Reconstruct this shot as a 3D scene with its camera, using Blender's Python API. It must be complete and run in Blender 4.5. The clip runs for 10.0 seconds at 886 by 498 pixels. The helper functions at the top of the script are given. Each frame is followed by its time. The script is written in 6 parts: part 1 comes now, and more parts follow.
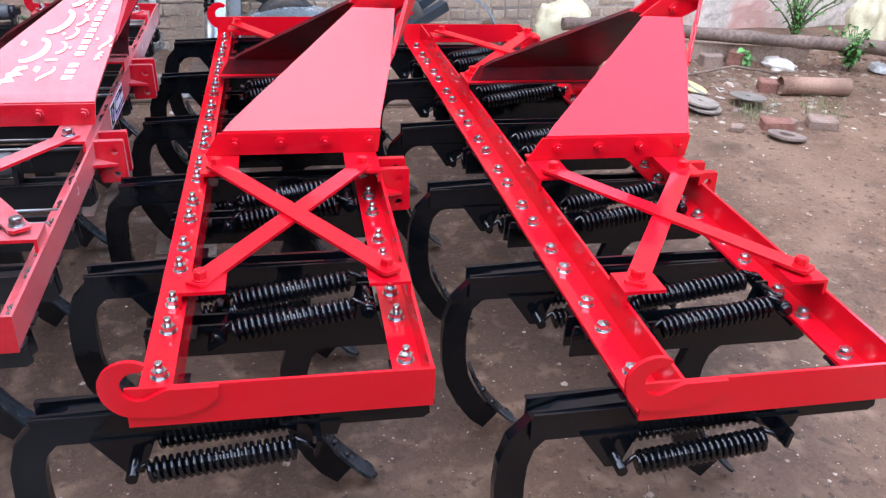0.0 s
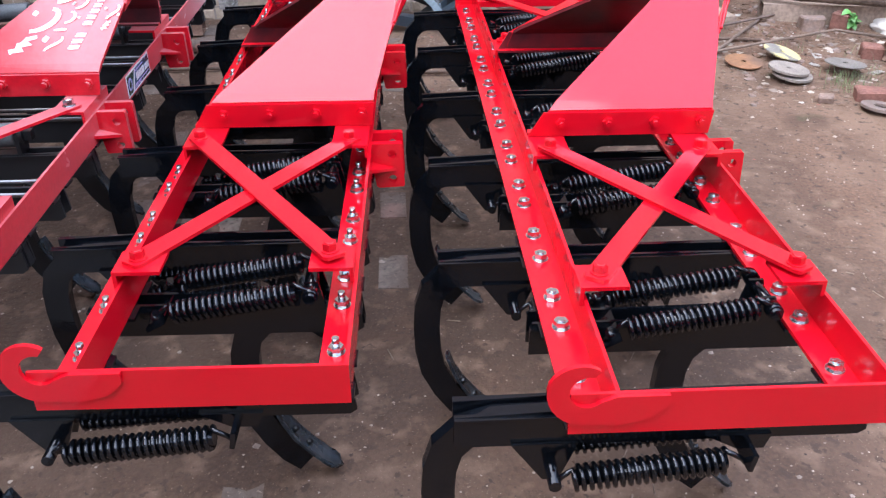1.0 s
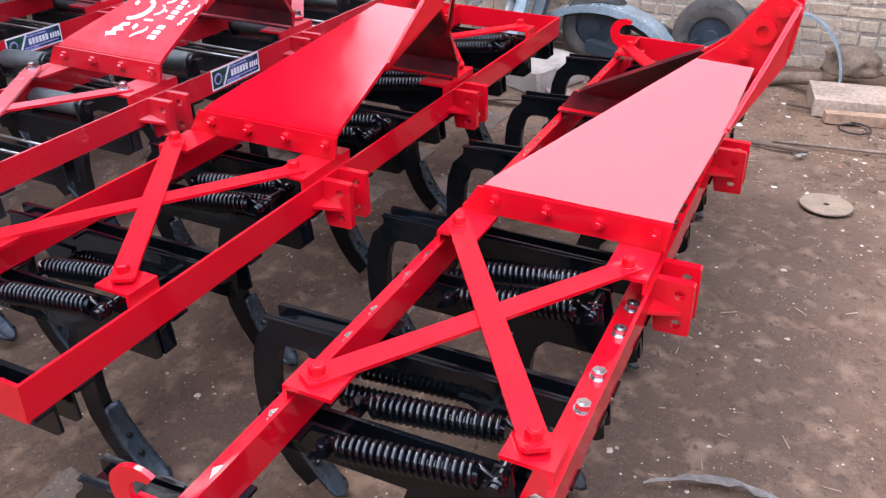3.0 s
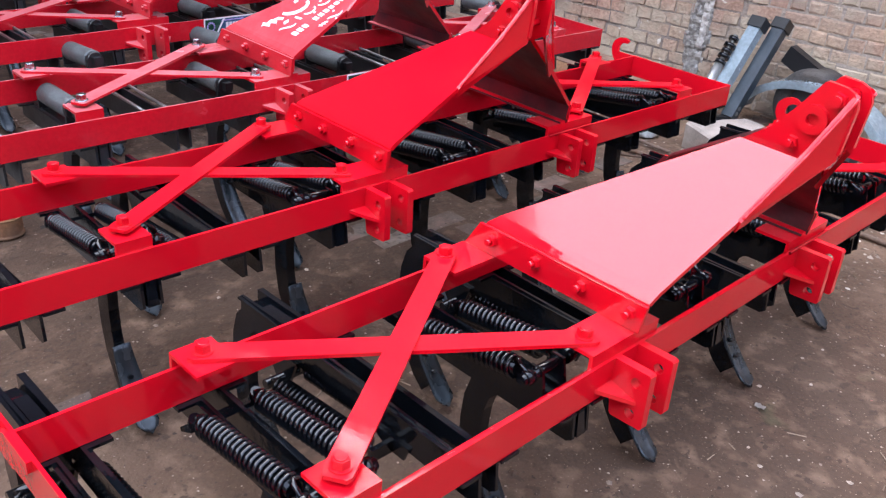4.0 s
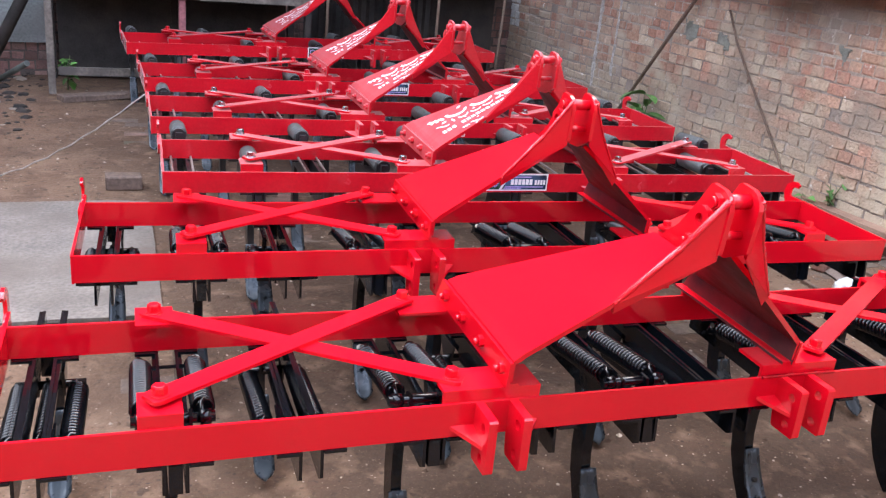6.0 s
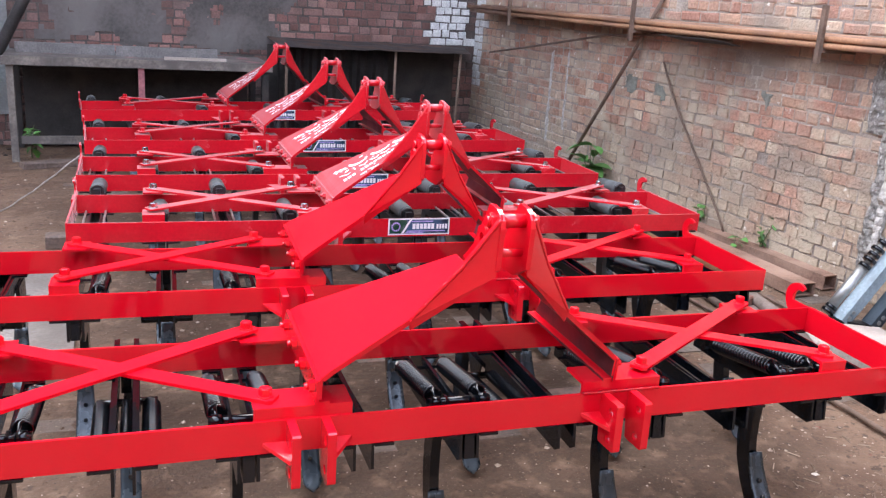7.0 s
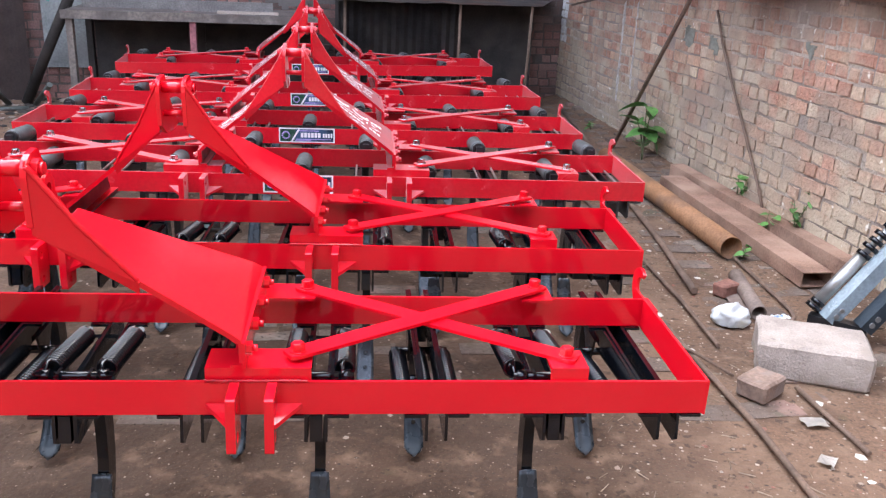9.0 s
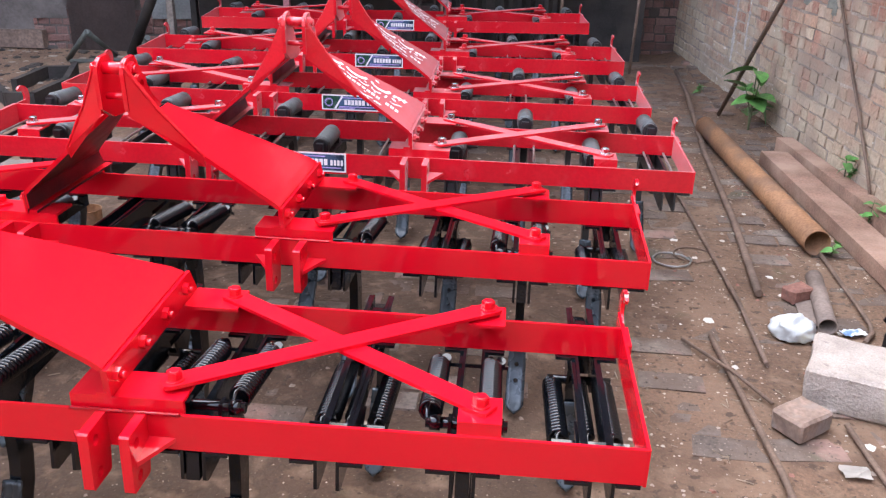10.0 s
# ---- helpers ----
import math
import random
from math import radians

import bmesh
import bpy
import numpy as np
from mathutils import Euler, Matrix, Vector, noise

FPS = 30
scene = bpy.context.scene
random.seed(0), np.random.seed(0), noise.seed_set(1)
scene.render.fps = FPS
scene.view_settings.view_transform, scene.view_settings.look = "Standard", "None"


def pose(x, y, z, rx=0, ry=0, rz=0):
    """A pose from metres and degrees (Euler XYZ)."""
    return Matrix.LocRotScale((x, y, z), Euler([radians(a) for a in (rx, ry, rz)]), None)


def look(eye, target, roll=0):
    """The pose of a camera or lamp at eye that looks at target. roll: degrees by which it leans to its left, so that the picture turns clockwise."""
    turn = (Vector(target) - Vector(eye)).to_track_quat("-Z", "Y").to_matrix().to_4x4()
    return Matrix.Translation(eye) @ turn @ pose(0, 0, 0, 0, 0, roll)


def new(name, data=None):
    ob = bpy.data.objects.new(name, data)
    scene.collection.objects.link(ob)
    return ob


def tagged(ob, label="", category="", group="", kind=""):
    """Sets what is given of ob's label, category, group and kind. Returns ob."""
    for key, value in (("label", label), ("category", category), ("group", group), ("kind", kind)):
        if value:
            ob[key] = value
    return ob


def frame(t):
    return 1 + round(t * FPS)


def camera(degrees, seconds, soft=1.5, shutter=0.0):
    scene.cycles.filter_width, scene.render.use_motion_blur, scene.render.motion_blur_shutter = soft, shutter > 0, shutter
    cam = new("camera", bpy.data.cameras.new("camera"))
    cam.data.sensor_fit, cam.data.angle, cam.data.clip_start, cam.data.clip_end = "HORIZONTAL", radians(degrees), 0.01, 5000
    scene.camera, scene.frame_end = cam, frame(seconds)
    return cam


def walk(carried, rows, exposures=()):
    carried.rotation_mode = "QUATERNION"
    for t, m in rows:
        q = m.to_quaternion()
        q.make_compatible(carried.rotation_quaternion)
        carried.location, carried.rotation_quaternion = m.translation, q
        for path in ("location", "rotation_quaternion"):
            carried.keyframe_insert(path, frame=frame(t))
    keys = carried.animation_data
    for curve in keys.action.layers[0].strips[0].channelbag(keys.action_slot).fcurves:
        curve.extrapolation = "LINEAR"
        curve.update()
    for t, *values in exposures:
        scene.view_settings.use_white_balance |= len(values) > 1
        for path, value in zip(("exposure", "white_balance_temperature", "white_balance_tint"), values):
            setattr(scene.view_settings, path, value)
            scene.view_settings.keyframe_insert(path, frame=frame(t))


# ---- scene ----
cam = camera(54.03, 10.0, soft=1.3)
PATH = [
    (0, (-2.5928, 1.1498, 1.5294), (-0.8633, 0.7675, 0.6006), 2.69),
    (0.5, (-2.5455, 0.9840, 1.5213), (-0.7831, 0.8210, 0.5900), 0.88),
    (1, (-2.5030, 0.7651, 1.5103), (-0.7758, 0.6744, 0.5060), -0.29),
    (1.5, (-2.4051, 0.5416, 1.5093), (-0.6949, 0.4752, 0.4744), 0.16),
    (2, (-2.3054, 0.2949, 1.5108), (-0.5942, 0.4095, 0.4819), 0.34),
    (2.5, (-2.2345, -0.0495, 1.5344), (-0.5753, 0.4113, 0.5172), -0.43),
    (2.7, (-2.1838, -0.1521, 1.5393), (-0.5516, 0.4199, 0.5350), -0.23),
    (3.8, (-1.7786, -0.6625, 1.5194), (-0.3916, 0.4352, 0.5860), 4.59),
    (4, (-1.7240, -0.7688, 1.5297), (-0.4338, 0.4441, 0.6001), 5.18),
    (4.5, (-1.5206, -0.9505, 1.5102), (-0.4018, 0.4310, 0.5937), 7.06),
    (5, (-1.3015, -1.1321, 1.5104), (-0.3356, 0.3815, 0.6296), 7.51),
    (5.2, (-1.2315, -1.2517, 1.4876), (-0.3787, 0.3454, 0.6378), 6.97),
    (6.3, (-1.0722, -1.6393, 1.5366), (-0.4150, 0.1417, 0.9073), 5.47),
    (6.5, (-1.0129, -1.7159, 1.5312), (-0.3592, 0.0817, 0.9471), 5.25),
    (7, (-0.7292, -1.8262, 1.5189), (-0.0863, -0.0171, 0.9587), 3.83),
    (7.5, (-0.4078, -1.8393, 1.4899), (0.2214, -0.0297, 0.9161), 5.96),
    (8, (-0.0322, -1.8478, 1.4875), (0.4417, 0.0086, 0.9139), 6.54),
    (8.5, (0.3178, -1.8530, 1.4993), (0.5694, 0.0431, 0.9148), 4.38),
    (9, (0.6200, -1.7423, 1.4708), (0.8180, 0.1354, 0.8114), 2.53),
    (9.5, (0.8762, -1.5710, 1.5017), (0.9335, 0.2911, 0.7742), 2.05),
    (10, (1.1175, -1.4211, 1.5364), (0.9841, 0.4134, 0.7511), 1.52),
]
walk(cam, [(t, look(eye, target, roll)) for t, eye, target, roll in PATH], [(0.0, 2.01, 5750, 10), (2.5, 2.15, 5950, 10), (5.2, 2.22, 6200, 10), (6.3, 2.50, 6400, 10), (8.0, 2.52, 6400, 10), (10.0, 2.62, 6400, 10)])

# ---- light ----
world = bpy.data.worlds.new("overcast_sky")
scene.world = world
world.use_nodes = True
wn = world.node_tree
sky = wn.nodes.new("ShaderNodeTexSky")
sky.sky_type = "NISHITA"
sky.sun_disc = False
sky.sun_elevation, sky.sun_rotation = radians(54), radians(42)
sky.air_density, sky.dust_density, sky.ozone_density = 1.0, 6.0, 1.5
wn.nodes["Background"].inputs["Strength"].default_value = 0.15
cloud = wn.nodes.new("ShaderNodeMix")
cloud.data_type = "RGBA"
cloud.inputs["Factor"].default_value = 0.50
cloud.inputs[7].default_value = (8.4, 9.1, 11.5, 1)
wn.links.new(sky.outputs[0], cloud.inputs[6])
wn.links.new(cloud.outputs[2], wn.nodes["Background"].inputs["Color"])
sun = new("sun", bpy.data.lights.new("sun", "SUN"))
sun.data.energy, sun.data.angle, sun.data.color = 1.4, radians(80), (1.0, 0.97, 0.93)
sun.matrix_world = look((-3.93, 4.37, 8.09), (0, 0, 0))


# ---- materials ----
def material(name, base, rough=0.5, metal=0.0, vary=0.15, scale=6.0, grain=0.0, grain_scale=120.0, bump=0.0, bump_scale=60.0,
             stain=None, stain_scale=2.5, stain_at=0.55, stain_width=0.12, coat=0.0, each=0.0, spec=0.5, pale=None, dust=None, sheen=0.0, settled=None, more=(), soil_shade=None, hues=None):
    """A surface with broad tone changes, fine grain, a stain of its own shape, relief and, for pieces, a tone of their own."""
    m = bpy.data.materials.new(name)
    m.use_nodes = True
    nt = m.node_tree
    n, link = nt.nodes, nt.links.new
    bsdf = n["Principled BSDF"]
    where = n.new("ShaderNodeTexCoord").outputs["Object"]
    if each:
        who = n.new("ShaderNodeObjectInfo")
        geo = n.new("ShaderNodeNewGeometry")
        add = n.new("ShaderNodeMath")
        add.operation = "ADD"
        link(who.outputs["Random"], add.inputs[0])
        link(geo.outputs["Random Per Island"], add.inputs[1])
        fract = n.new("ShaderNodeMath")
        fract.operation = "FRACT"
        link(add.outputs[0], fract.inputs[0])
        where = n.new("ShaderNodeNewGeometry").outputs["Position"]

    def tex(size, detail=4.0):
        t = n.new("ShaderNodeTexNoise")
        t.inputs["Scale"].default_value, t.inputs["Detail"].default_value = size, detail
        link(where, t.inputs["Vector"])
        return t.outputs["Fac"]

    def mix(fac, a, b, kind="MIX"):
        x = n.new("ShaderNodeMix")
        x.data_type, x.blend_type = "RGBA", kind
        for s, v in ((x.inputs["Factor"], fac), (x.inputs[6], a), (x.inputs[7], b)):
            if hasattr(v, "is_output"):
                link(v, s)
            elif isinstance(v, (int, float)):
                s.default_value = v
            else:
                s.default_value = (*v, 1)
        return x.outputs[2]

    def ramp(fac, lo, hi, a=0.0, b=1.0):
        r = n.new("ShaderNodeMapRange")
        link(fac, r.inputs["Value"])
        for key, v in (("From Min", lo), ("From Max", hi), ("To Min", a), ("To Max", b)):
            r.inputs[key].default_value = v
        return r.outputs["Result"]

    lo = tuple(c * (1 - vary) for c in base)
    hi = tuple(min(1, c * (1 + vary)) for c in base)
    colour = mix(ramp(tex(scale), 0.3, 0.7), lo, hi)
    if hues:  # each piece takes one of several burnt colours
        pick = n.new("ShaderNodeMath")
        pick.operation, pick.inputs[1].default_value = "MULTIPLY", 3.77
        link(fract.outputs[0], pick.inputs[0])
        turn = n.new("ShaderNodeMath")
        turn.operation = "FRACT"
        link(pick.outputs[0], turn.inputs[0])
        kiln = n.new("ShaderNodeValToRGB")
        link(turn.outputs[0], kiln.inputs["Fac"])
        stops = kiln.color_ramp.elements
        stops[0].position, stops[0].color = hues[0][0], (*hues[0][1], 1)
        stops[1].position, stops[1].color = hues[-1][0], (*hues[-1][1], 1)
        for at, tone in hues[1:-1]:
            stops.new(at).color = (*tone, 1)
        colour = mix(0.66, colour, kiln.outputs["Color"])
    if each:
        shade = n.new("ShaderNodeValToRGB")
        link(fract.outputs[0], shade.inputs["Fac"])
        e = shade.color_ramp.elements
        e[0].color = (1 - each, 1 - each * 1.1, 1 - each * 1.1, 1)
        e[1].color = (1 + each, 1 + each * 1.2, 1 + each * 1.3, 1)
        colour = mix(1.0, colour, shade.outputs["Color"], "MULTIPLY")
    if pale:
        far = n.new("ShaderNodeMath")
        far.operation, far.inputs[1].default_value = "MULTIPLY", 7.31
        link(fract.outputs[0], far.inputs[0])
        odd = n.new("ShaderNodeMath")
        odd.operation = "FRACT"
        link(far.outputs[0], odd.inputs[0])
        colour = mix(ramp(odd.outputs[0], 0.92, 0.97, 0.0, 0.75), colour, pale)
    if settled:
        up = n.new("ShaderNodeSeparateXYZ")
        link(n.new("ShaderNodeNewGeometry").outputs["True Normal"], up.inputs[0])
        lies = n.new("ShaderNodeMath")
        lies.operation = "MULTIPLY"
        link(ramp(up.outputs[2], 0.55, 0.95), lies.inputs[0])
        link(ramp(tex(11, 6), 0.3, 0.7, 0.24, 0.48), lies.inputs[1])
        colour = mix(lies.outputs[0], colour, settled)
    if dust:
        high = n.new("ShaderNodeSeparateXYZ")
        link(n.new("ShaderNodeNewGeometry").outputs["Position"], high.inputs[0])
        edge = n.new("ShaderNodeMath")
        edge.operation = "MULTIPLY_ADD"
        link(tex(2.1, 6), edge.inputs[0])
        edge.inputs[1].default_value = -1.3
        link(high.outputs[2], edge.inputs[2])
        colour = mix(ramp(edge.outputs[0], -0.45, 0.15, 0.85, 0.0), colour, dust)
    if grain:
        colour = mix(ramp(tex(grain_scale, 6), 0.35, 0.65), colour, mix(1.0, colour, (1 - grain,) * 3, "MULTIPLY"))
    r = ramp(tex(scale * 2.3), 0.3, 0.7, max(0.02, rough - 0.07), min(1, rough + 0.07))
    if stain:
        fac = ramp(tex(stain_scale, 7), stain_at - stain_width / 2, stain_at + stain_width / 2)
        colour = mix(fac, colour, stain)
    if soil_shade:  # soil darkened under and between the cultivators: shade put into its colour
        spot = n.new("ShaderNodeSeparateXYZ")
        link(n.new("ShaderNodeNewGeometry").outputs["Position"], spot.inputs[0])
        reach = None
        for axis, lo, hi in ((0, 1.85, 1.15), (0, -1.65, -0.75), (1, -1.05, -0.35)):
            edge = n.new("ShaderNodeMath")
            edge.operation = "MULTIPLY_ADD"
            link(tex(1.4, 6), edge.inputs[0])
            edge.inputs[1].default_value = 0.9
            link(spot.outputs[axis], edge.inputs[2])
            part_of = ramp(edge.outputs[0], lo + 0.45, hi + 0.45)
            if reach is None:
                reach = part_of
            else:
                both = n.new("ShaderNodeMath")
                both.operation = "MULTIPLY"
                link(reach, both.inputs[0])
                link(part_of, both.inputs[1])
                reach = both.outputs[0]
        colour = mix(ramp(reach, 0.0, 1.0, 0.0, 0.75), colour, soil_shade)
    for tint, size, at, width in more:
        colour = mix(ramp(tex(size, 8), at - width / 2, at + width / 2), colour, tint)
    link(colour, bsdf.inputs["Base Color"])
    link(r, bsdf.inputs["Roughness"])
    bsdf.inputs["Metallic"].default_value = metal
    bsdf.inputs["Specular IOR Level"].default_value = spec
    bsdf.inputs["Coat Weight"].default_value = coat
    bsdf.inputs["Coat Roughness"].default_value = 0.10
    bsdf.inputs["Sheen Weight"].default_value = sheen
    bsdf.inputs["Sheen Roughness"].default_value = 0.35
    if bump:
        b = n.new("ShaderNodeBump")
        b.inputs["Strength"].default_value, b.inputs["Distance"].default_value = bump, 0.01
        link(tex(bump_scale, 6), b.inputs["Height"])
        link(b.outputs["Normal"], bsdf.inputs["Normal"])
    return m


RED = material("fresh_red_enamel", (0.53, 0.0028, 0.0115), 0.11, vary=0.05, scale=3, bump=0.06, bump_scale=14, spec=0.5, coat=0.08)
RED_OLD = material("dusty_red_enamel", (0.50, 0.0055, 0.0150), 0.21, vary=0.08, scale=4, grain=0.12, grain_scale=90, bump=0.05, bump_scale=60,
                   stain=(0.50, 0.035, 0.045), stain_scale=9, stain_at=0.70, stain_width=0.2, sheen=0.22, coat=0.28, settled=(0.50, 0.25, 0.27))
BLACK = material("wet_black_enamel", (0.0026, 0.0034, 0.0050), 0.10, vary=0.2, scale=7, bump=0.10, bump_scale=26, spec=0.36)
SPRING_BLACK = material("glossy_black_spring_wire", (0.0026, 0.0034, 0.0050), 0.16, vary=0.2, scale=7, spec=0.5)
BLACK_OLD = material("dull_black_enamel", (0.00816, 0.00857, 0.00979), 0.36, vary=0.3, scale=8, bump=0.08, bump_scale=70)
BLADE = material("scuffed_dark_steel", (0.017, 0.024, 0.031), 0.26, metal=0.25, vary=0.5, scale=9, stain=(0.060, 0.070, 0.080), stain_scale=12, stain_at=0.64,
                 bump=0.08, bump_scale=60)
ZINC = material("zinc_plated_steel", (0.58, 0.60, 0.63), 0.17, metal=0.95, vary=0.12, scale=60, grain=0.2, grain_scale=300)
GALV = material("bare_steel_rod", (0.30, 0.30, 0.29), 0.42, metal=0.8, vary=0.2, scale=20)
RUBBER = material("grey_rubber", (0.0718, 0.0784, 0.0799), 0.45, vary=0.3, scale=14, grain=0.35, grain_scale=160, bump=0.15, bump_scale=140)
WHITE = material("white_sign_paint", (0.68, 0.64, 0.64), 0.5, vary=0.06, scale=30)
# the last tone on its second line is painted shade, not another soil
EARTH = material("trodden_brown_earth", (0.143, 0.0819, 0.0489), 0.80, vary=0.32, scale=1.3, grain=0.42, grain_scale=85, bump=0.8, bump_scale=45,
                 stain=(0.173, 0.108, 0.0687), stain_scale=1.9, stain_at=0.56, stain_width=0.25, spec=0.4, soil_shade=(0.0414, 0.0231, 0.0136),
                 more=(((0.08, 0.0451, 0.0273), 3.2, 0.60, 0.14), ((0.165, 0.106, 0.0687), 12, 0.62, 0.20), ((0.055, 0.032, 0.0199), 27, 0.63, 0.07), ((0.2, 0.141, 0.0975), 150, 0.68, 0.06), ((0.055, 0.0527, 0.0215), 3.1, 0.72, 0.10), ((0.038, 0.0235, 0.0157), 60, 0.68, 0.05)))
BRICK = material("old_red_brick", (0.439, 0.27, 0.19), 0.88, vary=0.28, scale=5, grain=0.30, grain_scale=48, bump=0.8, bump_scale=60, pale=(0.653, 0.541, 0.389), dust=(0.428, 0.342, 0.242),
                 stain=(0.408, 0.332, 0.242), stain_scale=4.2, stain_at=0.57, stain_width=0.2, each=0.14,
                 hues=((0.0, (0.286, 0.128, 0.0855)), (0.24, (0.418, 0.184, 0.123)), (0.52, (0.398, 0.235, 0.166)), (0.74, (0.49, 0.286, 0.18)), (0.90, (0.479, 0.357, 0.252)), (1.0, (0.571, 0.439, 0.304))),
                 more=(((0.275, 0.204, 0.152), 2.6, 0.58, 0.22), ((0.235, 0.194, 0.152), 1.3, 0.63, 0.20), ((0.632, 0.581, 0.494), 16, 0.70, 0.06)))
MORTAR = material("grey_mortar", (0.42, 0.35, 0.28), 0.92, vary=0.35, scale=5, grain=0.35, grain_scale=60, bump=1.0, bump_scale=45, stain=(0.20, 0.16, 0.135), stain_scale=2.2, stain_at=0.52, stain_width=0.25)
PAVER = material("mud_stained_paver", (0.160, 0.123, 0.098), 0.85, vary=0.3, scale=4, grain=0.35, grain_scale=60, bump=0.6, bump_scale=50,
                 stain=(0.112, 0.079, 0.059), stain_scale=2.6, stain_at=0.48, stain_width=0.16, each=0.30,
                 more=(((0.21, 0.125, 0.10), 3.9, 0.62, 0.10), ((0.085, 0.056, 0.040), 7, 0.58, 0.14), ((0.22, 0.165, 0.13), 110, 0.66, 0.06), ((0.062, 0.064, 0.034), 3.1, 0.68, 0.12), ((0.04, 0.027, 0.02), 60, 0.66, 0.05)))
RUST = material("rusted_steel", (0.269, 0.154, 0.106), 0.78, metal=0.2, vary=0.3, scale=5, grain=0.35, grain_scale=90, bump=0.25, bump_scale=90,
                stain=(0.367, 0.241, 0.175), stain_scale=3.3, stain_at=0.55, stain_width=0.25)
RUST_ORANGE = material("bright_orange_rust", (0.302, 0.151, 0.0775), 0.8, vary=0.25, scale=3, grain=0.3, grain_scale=80, bump=0.2, bump_scale=80,
                       stain=(0.196, 0.0979, 0.0571), stain_scale=2.2, stain_at=0.58)
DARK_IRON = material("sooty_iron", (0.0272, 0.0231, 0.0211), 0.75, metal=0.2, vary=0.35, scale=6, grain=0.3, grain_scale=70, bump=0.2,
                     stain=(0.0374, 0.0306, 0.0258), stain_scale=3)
CONCRETE = material("pale_concrete", (0.365, 0.305, 0.260), 0.92, vary=0.22, scale=7, grain=0.22, grain_scale=150, bump=0.6, bump_scale=110,
                    stain=(0.27, 0.225, 0.185), stain_scale=5, stain_at=0.6, more=(((0.20, 0.165, 0.14), 34, 0.68, 0.07),))
BRICK_SOOT = material("soot_stained_brick", (0.23, 0.125, 0.102), 0.88, vary=0.3, scale=5, grain=0.3, grain_scale=70, bump=0.5, bump_scale=90,
                      stain=(0.050, 0.040, 0.036), stain_scale=0.9, stain_at=0.56, stain_width=0.25, each=0.28,
                      hues=((0.0, (0.115, 0.055, 0.046)), (0.5, (0.25, 0.105, 0.082)), (1.0, (0.30, 0.190, 0.155))))
SOOT = material("sooty_mortar", (0.085, 0.068, 0.060), 0.92, vary=0.3, scale=4, grain=0.35, grain_scale=80, bump=0.6, bump_scale=60)
BRICK_MUD = material("muddy_brick", (0.253, 0.172, 0.131), 0.85, vary=0.25, scale=12, grain=0.3, grain_scale=70, bump=0.5, bump_scale=60, stain=(0.196, 0.155, 0.131), stain_scale=9)
BRICK_RED = material("dark_red_brick", (0.228, 0.102, 0.0734), 0.85, vary=0.25, scale=12, grain=0.3, grain_scale=70, bump=0.5, bump_scale=60)
GRIT = material("tan_grit", (0.294, 0.233, 0.184), 0.9, vary=0.3, scale=14, each=0.3)
DAB = material("grey_cement_smudge", (0.205, 0.205, 0.170), 0.95, vary=0.3, scale=14, grain=0.3, grain_scale=60, bump=0.4)
STREAK = material("limewash_streak", (0.47, 0.43, 0.38), 0.95, vary=0.25, scale=20, grain=0.3, grain_scale=60, bump=0.4)
ROD_RUST = material("brown_rusted_rod", (0.143, 0.0914, 0.0636), 0.8, vary=0.3, scale=9, grain=0.3, grain_scale=90, bump=0.2, bump_scale=80)
PIPE_DULL = material("dull_grey_rust", (0.204, 0.151, 0.122), 0.8, vary=0.25, scale=6, grain=0.3, grain_scale=80, bump=0.2, bump_scale=80)
BLOTCHED_STEEL = material("dark_steel_blotched_red", (0.042, 0.0055, 0.0085), 0.38, vary=0.4, scale=6, grain=0.3, grain_scale=60, bump=0.06, bump_scale=40,
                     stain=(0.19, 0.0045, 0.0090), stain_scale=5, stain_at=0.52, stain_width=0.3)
PALE_TIMBER = material("pale_weathered_timber", (0.36, 0.262, 0.195), 0.8, vary=0.25, scale=6, grain=0.35, grain_scale=45, bump=0.25, bump_scale=45)
PLANK_TAN = material("tan_sawn_plank", (0.350, 0.215, 0.135), 0.8, vary=0.25, scale=6, grain=0.3, grain_scale=45, bump=0.25, bump_scale=45)
PLASTER = material("flaking_whitewash", (0.66, 0.65, 0.62), 0.9, vary=0.2, scale=9, grain=0.3, grain_scale=60, bump=0.5, bump_scale=60)
CEMENT = material("rough_cement_splash", (0.29, 0.265, 0.235), 0.92, vary=0.35, scale=14, grain=0.5, grain_scale=50, bump=1.0, bump_scale=45,
                  stain=(0.47, 0.45, 0.42), stain_scale=38, stain_at=0.63, stain_width=0.10)
GREY_PAINT = material("blue_grey_enamel", (0.235, 0.285, 0.310), 0.22, vary=0.2, scale=8, grain=0.2, grain_scale=60, bump=0.08, coat=0.6)
GREY_DARK = material("dark_blue_grey_enamel", (0.0277, 0.0376, 0.0473), 0.35, vary=0.2, scale=8, grain=0.2, grain_scale=60, bump=0.1)
GREEN_PAINT = material("faded_green_paint", (0.0408, 0.196, 0.155), 0.7, vary=0.2, scale=12)
RUST_DARK = material("brown_orange_rust", (0.286, 0.139, 0.0636), 0.8, vary=0.3, scale=3, grain=0.3, grain_scale=80, bump=0.2, bump_scale=80,
                     stain=(0.139, 0.0816, 0.053), stain_scale=2.2, stain_at=0.56)
STONE_GREY = material("dirty_grey_plate", (0.120, 0.101, 0.088), 0.75, vary=0.3, scale=5, grain=0.3, grain_scale=60, bump=0.2, stain=(0.277, 0.0979, 0.0979), stain_scale=4, stain_at=0.68)


# ---- mesh helpers ----
def mesh_of(bm, name):
    bmesh.ops.recalc_face_normals(bm, faces=bm.faces)
    me = bpy.data.meshes.new(name)
    bm.to_mesh(me)
    bm.free()
    return me


